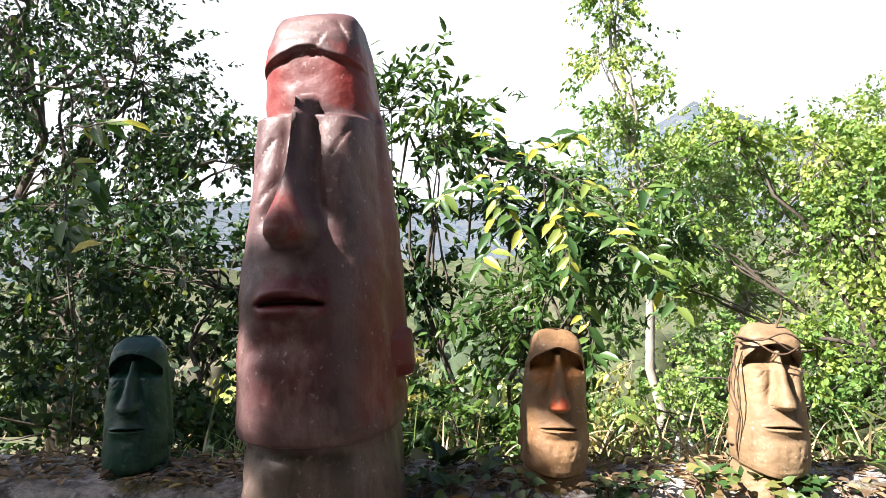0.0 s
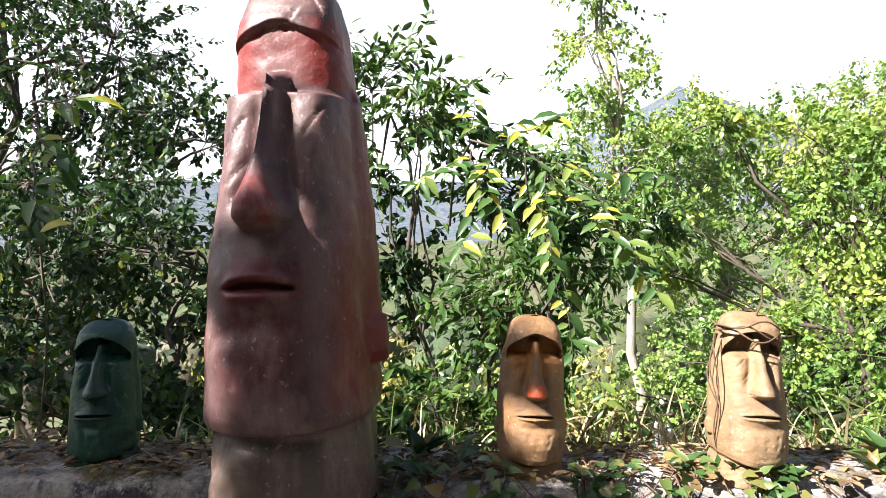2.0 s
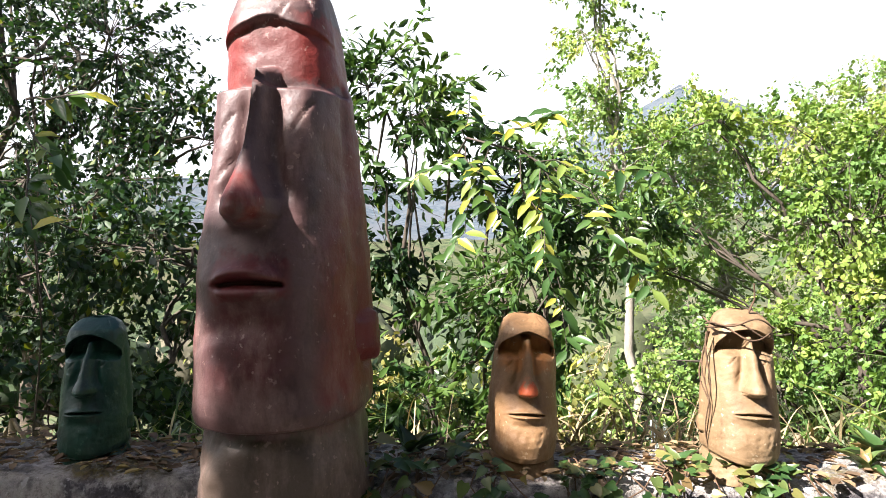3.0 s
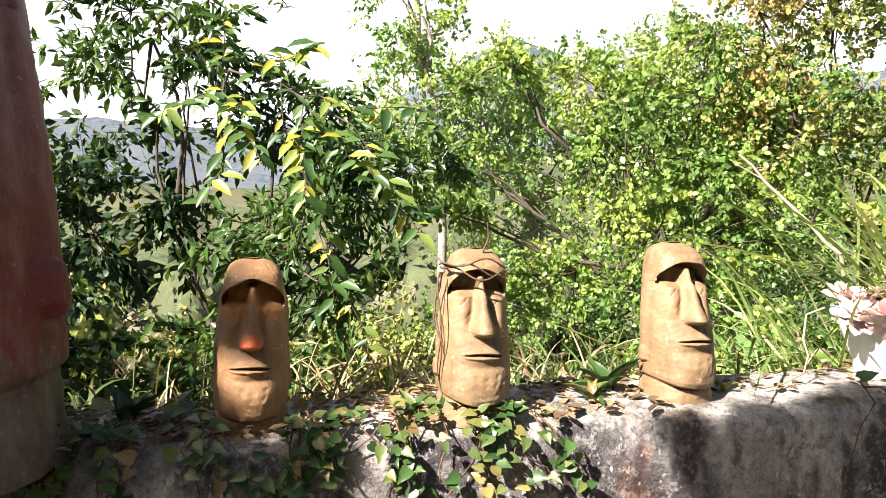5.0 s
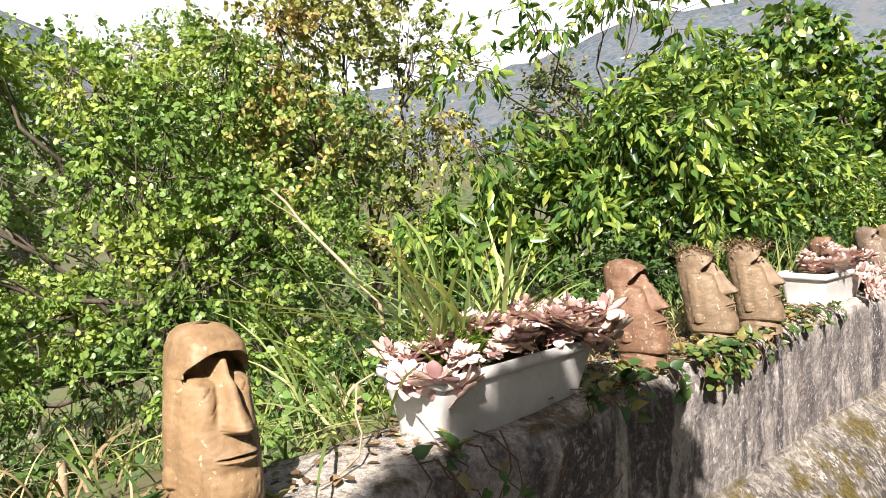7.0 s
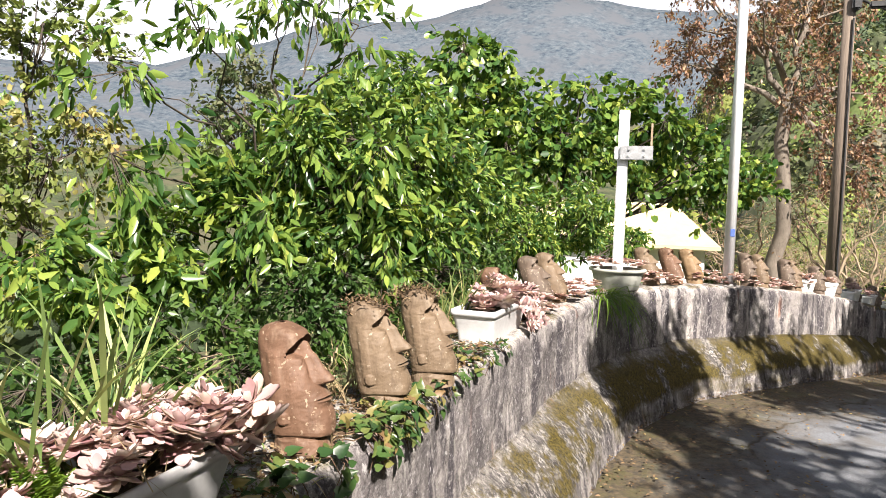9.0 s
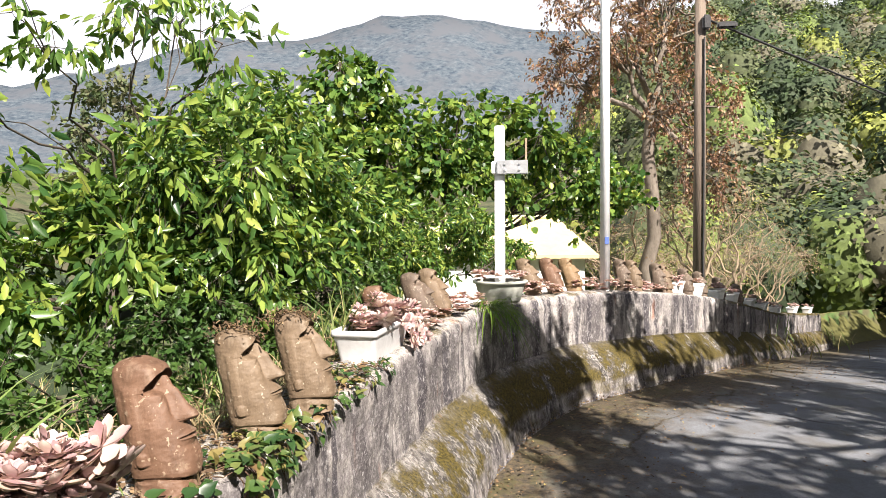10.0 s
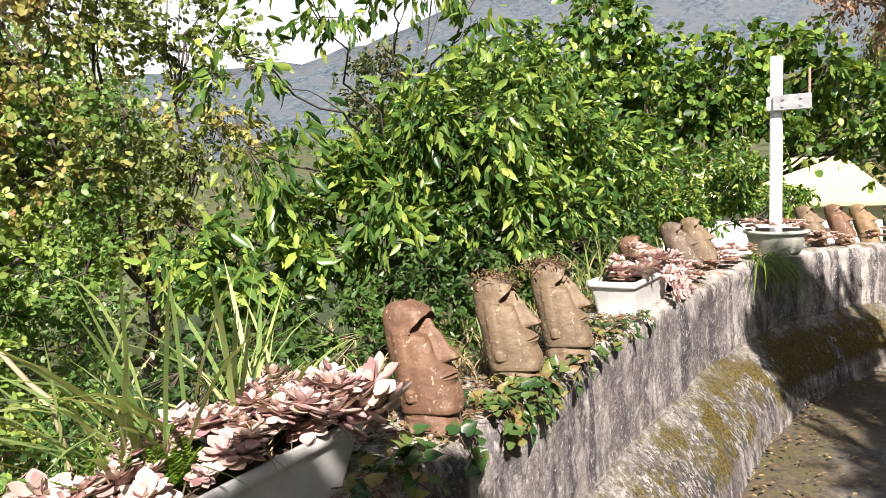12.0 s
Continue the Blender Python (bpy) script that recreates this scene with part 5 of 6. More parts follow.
tree("shrub", "leafy green shrub behind the bowl planter", base_at(9.3, 2.9), (9.3, 2.8, 0.9), [((9.0, 2.6, 1.5), (0.6, 0.4, 0.35)), ((9.9, 2.3, 1.6), (0.6, 0.4, 0.3)), ((10.9, 1.8, 1.5), (0.5, 0.4, 0.25)), ((8.5, 2.9, 1.6), (0.5, 0.4, 0.4)), ((9.6, 2.0, 1.85), (0.4, 0.3, 0.2)), ((10.3, 2.2, 1.95), (0.5, 0.3, 0.3)), ((9.2, 2.7, 1.9), (0.5, 0.4, 0.3))],
     LEAF_CHERRY, 0.09, 1000, 11, BARK, 0.03, seed=23, category="shrub", flat=0.45)

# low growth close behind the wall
for k, (x, y, top, r, leaf) in enumerate(((1.6, 3.3, 0.70, 0.4, LEAF_UNDERSHADE), (2.0, 3.2, 0.85, 0.5, LEAF_UNDERSHADE), (2.7, 3.1, 1.0, 0.5, LEAF_LIGHT), (3.4, 3.0, 1.05, 0.5, LEAF_LIGHT), (4.1, 2.85, 1.1, 0.45, LEAF_YELLOW), (4.8, 2.75, 1.1, 0.45, LEAF_MID), (0.6, 3.5, 0.3, 0.5, LEAF_UNDERSHADE),
                                           (-0.8, 3.3, 0.55, 0.5, LEAF_SHADED), (-1.8, 3.2, 0.6, 0.6, LEAF_SHADED), (6.0, 2.7, 1.15, 0.5, LEAF_MID), (7.2, 2.5, 1.2, 0.45, LEAF_MID), (8.4, 2.2, 1.15, 0.4, LEAF_LIGHT), (9.6, 1.5, 1.15, 0.4, LEAF_MID), (1.6, 4.4, 0.7, 0.7, LEAF_UNDERSHADE), (3.3, 4.0, 1.0, 0.7, LEAF_LIGHT))):
    z = gz(x, y)
    tree("weed_bush", "low leafy growth just behind the wall", (x, y, z), (x, y, z + 0.15), [((x - 0.2, y, top - 0.3), (r, r * 0.7, 0.32)), ((x + 0.3, y + 0.1, top - 0.35), (r, r * 0.7, 0.3))],
         leaf, 0.048, 180, 12, TWIG_DRY, 0.02, seed=80 + k, shape="round", category="bush", group="low growth behind the wall", flat=0.4)

# unseen trees across the lane, behind the walk, placed to shade it
LANE = "trees across the lane"
tree("roadside_tree", "tree with a leafy limb reaching over the lane", base_at(-4.6, -6.4), (-4.5, -3.6, 4.6), [((-4.5, -0.92, 5.6), (0.5, 0.45, 0.4)), ((-4.81, -0.85, 5.2), (0.55, 0.5, 0.5)), ((-4.96, 0.22, 5.4), (0.9, 0.7, 0.5)), ((-5.87, 0.93, 5.6), (0.8, 0.7, 0.4)), ((-4.49, -0.31, 5.1), (0.6, 0.45, 0.35))],
     LEAF_MID, 0.12, 760, 11, BARK, 0.10, seed=64, group=LANE, shape="round", shell=0.3)
# limbs placed to shade the wall face, first planter and bend
tree("roadside_tree", "tree with thin leafy limbs reaching over the lane", base_at(0.6, -6.2), (0.8, -3.6, 4.2), [((-1.3, -0.42, 4.2), (0.3, 0.25, 0.1)), ((-0.85, -0.36, 4.2), (0.3, 0.25, 0.1)), ((-0.4, -0.30, 4.2), (0.4, 0.3, 0.1)), ((0.12, -0.3, 4.2), (0.15, 0.2, 0.08)), ((-0.35, -0.10, 4.2), (0.2, 0.05, 0.05)), ((0.0, -0.09, 4.2), (0.2, 0.05, 0.05)), ((4.3, -2.2, 5.2), (0.6, 0.45, 0.4)), ((3.7, -2.2, 5.0), (0.45, 0.4, 0.3)), ((3.5, -1.6, 4.9), (0.45, 0.4, 0.35)), ((4.0, -1.55, 5.2), (0.55, 0.5, 0.4)), ((4.3, -1.7, 4.9), (0.4, 0.4, 0.35))],
     LEAF_MID, 0.10, 1500, 12, BARK, 0.08, seed=65, group=LANE, shape="round", shell=0.3, twig_len=0.3)
tree("roadside_tree", "leafy tree leaning over the lane", base_at(-6.2, -6.0), (-5.8, -4.2, 3.6), [((-5.86, -1.30, 5.2), (1.0, 0.8, 0.7)), ((-6.67, -3.07, 5.6), (1.5, 1.3, 1.0)), ((-8.10, -3.84, 6.0), (1.8, 1.6, 1.4))],
     LEAF_MID, 0.17, 1300, 11, BARK, 0.15, seed=61, group=LANE, shape="small")
tree("roadside_tree", "leafy tree leaning over the lane", base_at(-1.2, -6.6), (-1.0, -4.6, 3.6), [((-0.86, -3.08, 5.4), (0.9, 0.9, 0.7)), ((-0.11, -5.02, 6.2), (1.8, 1.6, 1.3)), ((-2.88, -4.86, 5.8), (1.4, 1.4, 1.2))],
     LEAF_MID, 0.17, 600, 11, BARK, 0.13, seed=62, group=LANE, shape="small")
tree("roadside_tree", "leafy tree leaning over the lane", base_at(4.8, -7.4), (4.8, -5.6, 3.8), [((1.93, -3.27, 5.6), (1.1, 0.8, 0.5)), ((4.70, -4.4, 6.0), (1.2, 0.8, 0.6)), ((6.15, -2.85, 5.4), (0.4, 0.55, 0.4)), ((8.53, -5.6, 5.6), (1.1, 0.8, 0.6)), ((4.28, -6.00, 6.4), (1.8, 1.6, 1.3)), ((2.0, -4.5, 5.4), (0.8, 0.4, 0.3)), ((3.8, -4.95, 5.4), (0.9, 0.3, 0.2)), ((5.3, -5.1, 5.4), (0.8, 0.3, 0.2))],
     LEAF_MID, 0.18, 800, 10, BARK, 0.14, seed=63, group=LANE, shape="small")
# leaf clumps set along the sun's direction to dapple the heads
tree("roadside_tree", "thin unseen tree, leaf clumps placed to dapple the heads", base_at(-2.6, -6.6), (-3.0, -3.2, 4.8), [((x, y, 5.2), (0.07, 0.06, 0.05)) for x, y in ((-3.66, -1.06), (-3.42, -0.86), (-3.10, -0.56), (-3.26, -0.90), (-4.32, -0.72), (-3.86, -1.12))] + [((x, y, 5.2), (0.10, 0.08, 0.05)) for x, y in ((-3.58, -0.96), (-3.50, -1.02), (-3.48, -0.82))],
     LEAF_MID, 0.075, 380, 7, BARK, 0.06, seed=67, group=LANE, shape="round", shell=0.2, twig_len=0.12, limb_r=0.2)
tree("roadside_tree", "tall leafy tree shading the far bend of the lane", base_at(12.2, -10.2), (12.0, -8.2, 4.2), [((9.4, -5.7, 6.0), (1.2, 0.8, 0.6)), ((11.0, -6.4, 6.1), (1.3, 0.8, 0.6)), ((12.8, -7.3, 6.2), (1.3, 0.9, 0.6)), ((14.6, -8.2, 6.2), (1.3, 0.9, 0.6))],
     LEAF_MID, 0.18, 1300, 11, BARK, 0.14, seed=66, group=LANE, shape="small")
for k, (x, y) in enumerate(((-13.5, -5.5), (-10, -7.5), (1.8, -8.6), (8.2, -9.2), (12.5, -11.5), (17, -14), (-3.6, -8.8), (-17, -2), (-12, 5))):
    z = gz(x, y)
    tree("roadside_tree", "leafy tree on the bank across the lane", (x, y, z), (x, y, z + 2.2), [((x, y, z + 4.4), (1.9, 1.7, 1.6)), ((x + 1.2, y + 0.6, z + 3.0), (1.5, 1.4, 1.1)), ((x - 1.3, y + 0.3, z + 2.8), (1.5, 1.4, 1.2)), ((x, y + 0.8, z + 1.6), (1.8, 1.2, 1.0))],
         LEAF_MID, 0.2, 420, 9, BARK, 0.14, seed=70 + k, group=LANE, shape="small")


# ---- woods on the far slope ----
def woods(name, label, n, spread, seed, leaf, size, many=280, big=(1.5, 3.3)):
    """Crowns of leaf clumps, each crown in one of the tints."""
    rng = np.random.default_rng(seed)
    at, way, out, sz, tint, body_v, body_f, body_t = [], [], [], [], [], [], [], []
    lat, lon = np.meshgrid(np.linspace(-1.35, 1.5, 8), np.linspace(0, 2 * np.pi, 12, endpoint=False), indexing="ij")
    ball = np.stack([np.cos(lat) * np.cos(lon), np.cos(lat) * np.sin(lon), np.sin(lat)], -1).reshape(-1, 3)
    ball_f = grid_faces(8, 12, True)
    ball_f = np.concatenate([ball_f[:, [0, 1, 2]], ball_f[:, [0, 2, 3]]])

    def swell(d, wave):
        return 1 + 0.2 * np.sin(d[:, 0] * 6 + wave[0]) * np.sin(d[:, 1] * 6 + wave[1]) + 0.12 * np.sin(d[:, 2] * 8 + wave[2])

    for _ in range(n):
        x, y = spread(rng)
        r = rng.uniform(*big)
        c = np.array([x, y, gz(x, y) + r * 0.9])
        m = int(many * rng.uniform(0.8, 1.2))
        u = rng.normal(size=(m, 3))
        u /= np.linalg.norm(u, axis=1)[:, None]
        at.append(None)
        way.append(np.cross(u, rng.normal(size=(m, 3))) + 0.2 * u)
        out.append(u)
        sz.append(np.full(m, size) * rng.uniform(0.6, 1.3, m))
        which = rng.choice(len(leaf), p=[0.34, 0.30, 0.16, 0.12, 0.08])
        tint.append(np.full(m * 2, which))
        wave, tall = rng.uniform(0, 6, 3), rng.uniform(0.9, 1.35)
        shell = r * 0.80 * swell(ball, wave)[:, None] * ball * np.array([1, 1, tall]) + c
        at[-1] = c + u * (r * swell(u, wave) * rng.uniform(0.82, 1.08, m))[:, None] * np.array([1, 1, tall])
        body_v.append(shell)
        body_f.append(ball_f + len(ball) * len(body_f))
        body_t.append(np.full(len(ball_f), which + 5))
    v, f = blades(rng, np.concatenate(at), np.concatenate(way), np.concatenate(sz), SMALL * np.array([1, 1.3, 1]), SMALL_TRI, 0.82, np.concatenate(out))
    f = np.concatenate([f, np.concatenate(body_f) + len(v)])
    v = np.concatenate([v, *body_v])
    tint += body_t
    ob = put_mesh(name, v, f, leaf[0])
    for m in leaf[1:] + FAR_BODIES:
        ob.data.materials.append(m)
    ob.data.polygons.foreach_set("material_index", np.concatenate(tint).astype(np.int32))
    return tagged(ob, label, "woods", kind="stuff")


def hill_spread(rng):
    x = 42 + 75 * rng.random() ** 0.8
    a = math.radians(rng.uniform(-27, 1))
    return x, 0.9 + (x - 1.3) * math.tan(a)


woods("far_woods", "mixed spring-green woods on the far hillside", 330, hill_spread, 7, FAR_TINTS, 0.50, 640, (1.6, 3.4))


def field_spread(rng):
    x = rng.uniform(33, 43)
    return x, 0.9 + (x - 1.3) * math.tan(math.radians(rng.uniform(-23, -6)))


woods("field_bushes", "pale green and brown bushes at the end of the field", 70, field_spread, 17, FAR_TINTS, 0.32, 700)


def bank_spread(rng):
    x = rng.uniform(-25, 34)
    return x, -0.42 * max(0, x - 9) - rng.uniform(13, 20)


woods("bank_woods", "woods on the bank across the lane", 110, bank_spread, 8, FAR_TINTS, 0.44, 520)


def slope_spread(rng):
    r = 34 + 80 * rng.random() ** 1.2
    a = math.radians(rng.uniform(8, 140))
    return r * math.cos(a), r * math.sin(a)


woods("valley_woods", "lighter woods down in the valley", 420, slope_spread, 9, FAR_TINTS, 0.50, 230)


# ---- small growth: ivy, branch, grass, litter ----
def wall_top(x, y):
    """Height of the wall's skin over the plan; in front of the edge, how the ivy hangs."""
    k = int(np.argmin(np.abs(LINE[:, 0] - x)))
    return LINE[k, 1], LINE[k, 2]


def ribbon(rng, at, way, length, width, sag, n=7):
    """Grass blades that arch over: ribbons from the root."""
    m = len(at)
    way = way / np.linalg.norm(way, axis=1)[:, None]
    s = np.linspace(0, 1, n)
    p = at[:, None] + length[:, None, None] * (s[None, :, None] * way[:, None])
    p[:, :, 2] -= (sag * length)[:, None] * s[None] ** 2.2
    out = way[:, :2] / (np.linalg.norm(way[:, :2], axis=1)[:, None] + 1e-6)
    p[:, :, :2] += (0.35 * sag * length)[:, None, None] * (s[None, :, None] ** 2) * out[:, None]
    side = np.cross(way, np.array([0, 0, 1.0])) + rng.normal(0, 0.15, (m, 3))
    side /= np.linalg.norm(side, axis=1)[:, None]
    w = width[:, None] * np.interp(s, [0, 0.25, 0.7, 1], [0.6, 1, 0.8, 0.04])[None]
    v = np.stack([p - side[:, None] * w[..., None], p + side[:, None] * w[..., None]], 2).reshape(m, 2 * n, 3)
    f = np.array([[2 * k, 2 * k + 1, 2 * k + 3, 2 * k + 2] for k in range(n - 1)])
    faces = (f[None] + (np.arange(m) * 2 * n)[:, None, None]).reshape(-1, 4)
    return v.reshape(-1, 3), faces


def tuft(name, label, at, count, length, width, sag, spread, mat, seed, rise=1.0, drift=(0, 0, 0), category="grass"):
    rng = np.random.default_rng(seed)
    pts = np.array(at)[None] + rng.normal(0, 1, (count, 3)) * np.array(spread)
    way = rng.normal(0, 0.42, (count, 3)) + np.array(drift)
    way[:, 2] = rise * rng.uniform(0.6, 1.2, count)
    v, f = ribbon(rng, pts, way, length * rng.uniform(0.45, 1.1, count), width * rng.uniform(0.6, 1.2, count), sag * rng.uniform(0.3, 1.3, count))
    ob = put_mesh(name, v, f, mat)
    return tagged(ob, label, category, kind="stuff")


tuft("long_grass", "long arching grass blades growing in the planter", (2.36, 2.24, 1.2), 60, 0.72, 0.0075, 0.35, (0.10, 0.04, 0.01), LONG_GRASS, 1, drift=(-0.45, 0.05, 0))
tuft("long_grass", "long arching grass blades growing in the planter", (2.66, 2.25, 1.2), 46, 0.55, 0.007, 0.3, (0.06, 0.03, 0.01), LONG_GRASS, 2, drift=(0.1, 0.05, 0))
tuft("long_grass", "stiff pale grass blades behind the planter", (2.15, 2.36, 0.95), 40, 0.85, 0.007, 0.45, (0.16, 0.06, 0.02), LONG_GRASS, 3, drift=(-0.5, 0, 0))
tuft("dry_stems", "dry straw stems among the succulents", (2.45, 2.13, 1.21), 120, 0.16, 0.0025, 0.3, (0.2, 0.06, 0.01), STRAW, 4)
tuft("long_grass", "grass growing behind the second planter", (5.35, 2.22, 1.2), 60, 0.42, 0.006, 0.35, (0.22, 0.05, 0.01), GRASS, 5)
tuft("long_grass", "yellow-green grass hanging over the wall at the bend", (7.75, 1.62, 1.1), 160, 0.36, 0.006, 1.3, (0.16, 0.07, 0.01), FERN, 6, rise=0.5, drift=(-0.1, -0.5, 0))
tuft("dry_roots", "dry root tangle on the clay head", (3.775, 2.10, 1.445), 560, 0.046, 0.0034, 0.35, (0.034, 0.045, 0.016), ROOTS, 7, rise=0.3)
tuft("dry_grass", "dry grass tangle on the clay head", (4.16, 2.045, 1.457), 620, 0.048, 0.0034, 0.35, (0.036, 0.048, 0.018), ROOTS, 8, rise=0.35)
tuft("dry_grass", "dry weeds between the clay heads", (3.85, 2.24, 1.06), 170, 0.26, 0.003, 0.5, (0.22, 0.06, 0.01), STRAW, 9)
tuft("dry_grass", "dry weeds behind the clay heads", (4.4, 2.3, 1.05), 150, 0.26, 0.003, 0.5, (0.3, 0.06, 0.01), STRAW, 10)
for k, (x, y) in enumerate(((2.9, 2.5), (1.9, 2.6), (3.5, 2.55), (4.9, 2.55), (5.6, 2.5), (6.4, 2.4), (0.6, 2.8), (-0.6, 2.7), (1.2, 2.7))):
    tuft("weed_grass", "rank grass just behind the wall", (x, y, gz(x, y)), 110, 0.34, 0.005, 0.5, (0.28, 0.12, 0.02), GRASS if k % 2 else STRAW, 20 + k)
for k in range(16):
    x, y = -3 + 1.05 * k, 5.4 + 0.9 * math.sin(k * 2.1)
    tuft("slope_grass", "sunny dry grass on the slope", (x, y, gz(x, y)), 420, 0.42, 0.007, 0.4, (0.55, 0.8, 0.03), GRASS if k % 2 else STRAW, 40 + k)


for k in range(7):
    x = 18 + 3.2 * k
    y = -0.36 * (x - 1.3) + 0.9 + 4.6
    tuft("field_weeds", "dry pale weeds in the field beyond the wall", (x, y, gz(x, y) - 0.05), 1100, 0.75, 0.012, 0.35, (1.6, 1.4, 0.05), STRAW if k % 2 else GRASS, 70 + k)


for k in range(7):
    x = 3.0 + 0.3 * k
    tuft("dry_grass", "short dry weeds matted on the wall top", (x, 2.06, wall_top(x, 0)[1]), 70, 0.11, 0.0028, 0.7, (0.12, 0.07, 0.004), STRAW if k % 3 else GRASS, 110 + k, rise=0.45)


def ferns(seed):
    """Small ferns in the planter: fronds with paired leaflets."""
    rng = np.random.default_rng(seed)
    at, way, size = [], [], []
    for _ in range(22):
        root = np.array([2.28 + rng.uniform(-0.13, 0.22), 2.13 + rng.uniform(-0.06, 0.08), 1.2])
        d = np.array([rng.normal(0, 0.4), rng.normal(-0.1, 0.35), 1.0])
        d /= np.linalg.norm(d)
        side = np.cross(d, [0, 0.3, 1.0])
        side /= np.linalg.norm(side)
        ln = rng.uniform(0.1, 0.2)
        for q in np.linspace(0.2, 1, 14):
            c = root + d * ln * q - np.array([0, 0, 0.25 * ln * q * q])
            for sg in (-1, 1):
                at.append(c)
                way.append(side * sg + d * 0.5)
                size.append(0.045 * (1.15 - q))
    v, f = blades(rng, np.array(at), np.array(way), np.array(size), SMALL, SMALL_TRI, 0.7)
    tagged(put_mesh("fern", v, f, FERN), "small bright ferns in the planter", "fern", kind="stuff")


ferns(3)

VINE = mottled("vine_bark", (0.055, 0.032, 0.018), (0.15, 0.09, 0.05), 30, 0.85, 0.4)
HEART = np.array([[0, 0, 0], [-0.1, 0.2, 0.03], [0.1, 0.37, 0.08], [0.42, 0.31, 0.07], [0.7, 0.15, 0.0], [1, 0, -0.14], [0.7, -0.15, 0.0], [0.42, -0.31, 0.07], [0.1, -0.37, 0.08], [-0.1, -0.2, 0.03], [0.45, 0, -0.03]])
HEART_TRI = np.array([[0, 2, 1], [0, 10, 2], [2, 10, 3], [3, 10, 4], [4, 10, 5], [0, 9, 8], [0, 8, 10], [8, 7, 10], [7, 6, 10], [6, 5, 10]])
IVY_LEAF = mesh_of("leaf", HEART, HEART_TRI, IVY)
WEED_LEAF = mesh_of("leaf", HEART * np.array([1, 0.7, 1.6]), HEART_TRI, IVY)
SPRIG_LEAF = mesh_of("leaf", BLADE * np.array([1, 1.1, 1.5]), BLADE_TRI, SPRIG)


def leaf_piece(mesh, parent, at, way, up, size, local):
    way = Vector(way).normalized()
    side = Vector(up).cross(way).normalized()
    nor = way.cross(side)
    m = Matrix((way, side, nor)).transposed().to_4x4()
    ob = new("leaf", mesh)
    ob.parent = parent
    ob.matrix_basis = Matrix.Translation(Vector(at) - local) @ m @ Matrix.Scale(size, 4)
    return ob


def ivy(name, label, x0, x1, n, stems, seed, reach=0.28, size=(0.028, 0.05), back=0.16):
    rng = random.Random(seed)
    org = Vector(((x0 + x1) / 2, 1.9, 1.0))
    root = empty(name, org, label, "ivy", "ivy on the wall")
    tb = Tubes()
    trails = []
    for _ in range(stems):
        x = rng.uniform(x0, x1)
        b = rng.uniform(0.02, back)
        pts = []
        drop = rng.uniform(0.1, 1.0) * reach
        dx = rng.uniform(-0.25, 0.25)
        for q in np.linspace(0, 1, 9):
            xx = x + dx * q + rng.uniform(-0.012, 0.012)
            ye, zt = wall_top(xx, 0)
            way = b + drop
            s = q * way
            if s < b:
                pts.append((xx, ye + b - s, zt + 0.015 + rng.uniform(0, 0.015)))
            else:
                pts.append((xx, ye - 0.012 - rng.uniform(0, 0.015), zt - (s - b) + 0.0))
        trails.append(pts)
        tb.add(np.array(pts) - np.array(org), 0.0028, 0.0015, 4)
    tb.put("stem", VINE, root)
    for _ in range(n):
        t = rng.choice(trails)
        k = rng.randrange(8)
        p = Vector(t[k]).lerp(Vector(t[k + 1]), rng.random())
        hang = p.y < wall_top(p.x, 0)[0]
        up = (rng.uniform(-0.5, 0.3), -1.0 if hang else -0.5, 0.6 if hang else 1.0)
        way = (rng.uniform(-1, 1), rng.uniform(-0.9, 0.1), rng.uniform(-0.9, 0.35) if hang else rng.uniform(-0.2, 0.5))
        leaf_piece(IVY_LEAF, root, p + Vector((rng.uniform(-0.02, 0.02), rng.uniform(-0.025, 0.0), rng.uniform(0.0, 0.025))), way, up, rng.uniform(*size), org)


ivy("ivy", "green ivy with yellowed leaves trailing over the wall edge", -0.05, 1.08, 420, 46, 1, 0.30, (0.022, 0.044), 0.2)
ivy("ivy", "green and yellow ivy creeping round the heads", 2.6, 3.95, 330, 40, 2, 0.13, (0.03, 0.06), 0.26)
ivy("ivy", "sparse ivy shoots on the wall top", 4.0, 5.0, 150, 16, 3, 0.08, (0.025, 0.045), 0.3)
ivy("ivy", "dark ivy leaves at the foot of the tall head", -0.1, 0.28, 60, 10, 4, 0.1, (0.04, 0.065), 0.36)
ivy("ivy", "dry vine with a few leaves down the wall face", 1.95, 2.35, 20, 7, 5, 0.5, (0.03, 0.055), 0.1)


def broad_weed(at, n, size, seed):
    rng = random.Random(seed)
    org = Vector(at)
    root = empty("weed", org, "broad-leaved weed rooted on the wall top", "weed", "weeds on the wall")
    for k in range(n):
        a = rng.uniform(0, 6.28)
        h = rng.uniform(0.3, 1.6)
        leaf_piece(WEED_LEAF, root, org + Vector((0, 0, rng.uniform(0, 0.02))), (math.cos(a), math.sin(a), h), (-math.cos(a), -math.sin(a), 1.0), size * rng.uniform(0.6, 1.2), org)


for k, (x, y, n, sz) in enumerate(((1.32, 2.12, 12, 0.11), (1.25, 2.05, 8, 0.08), (1.62, 2.05, 5, 0.06), (2.1, 1.97, 4, 0.09), (0.78, 2.02, 8, 0.07), (2.98, 1.98, 9, 0.07), (0.1, 2.12, 10, 0.10), (4.75, 2.05, 8, 0.06))):
    broad_weed((x, y, wall_top(x, 0)[1] + 0.0), n, sz, k)


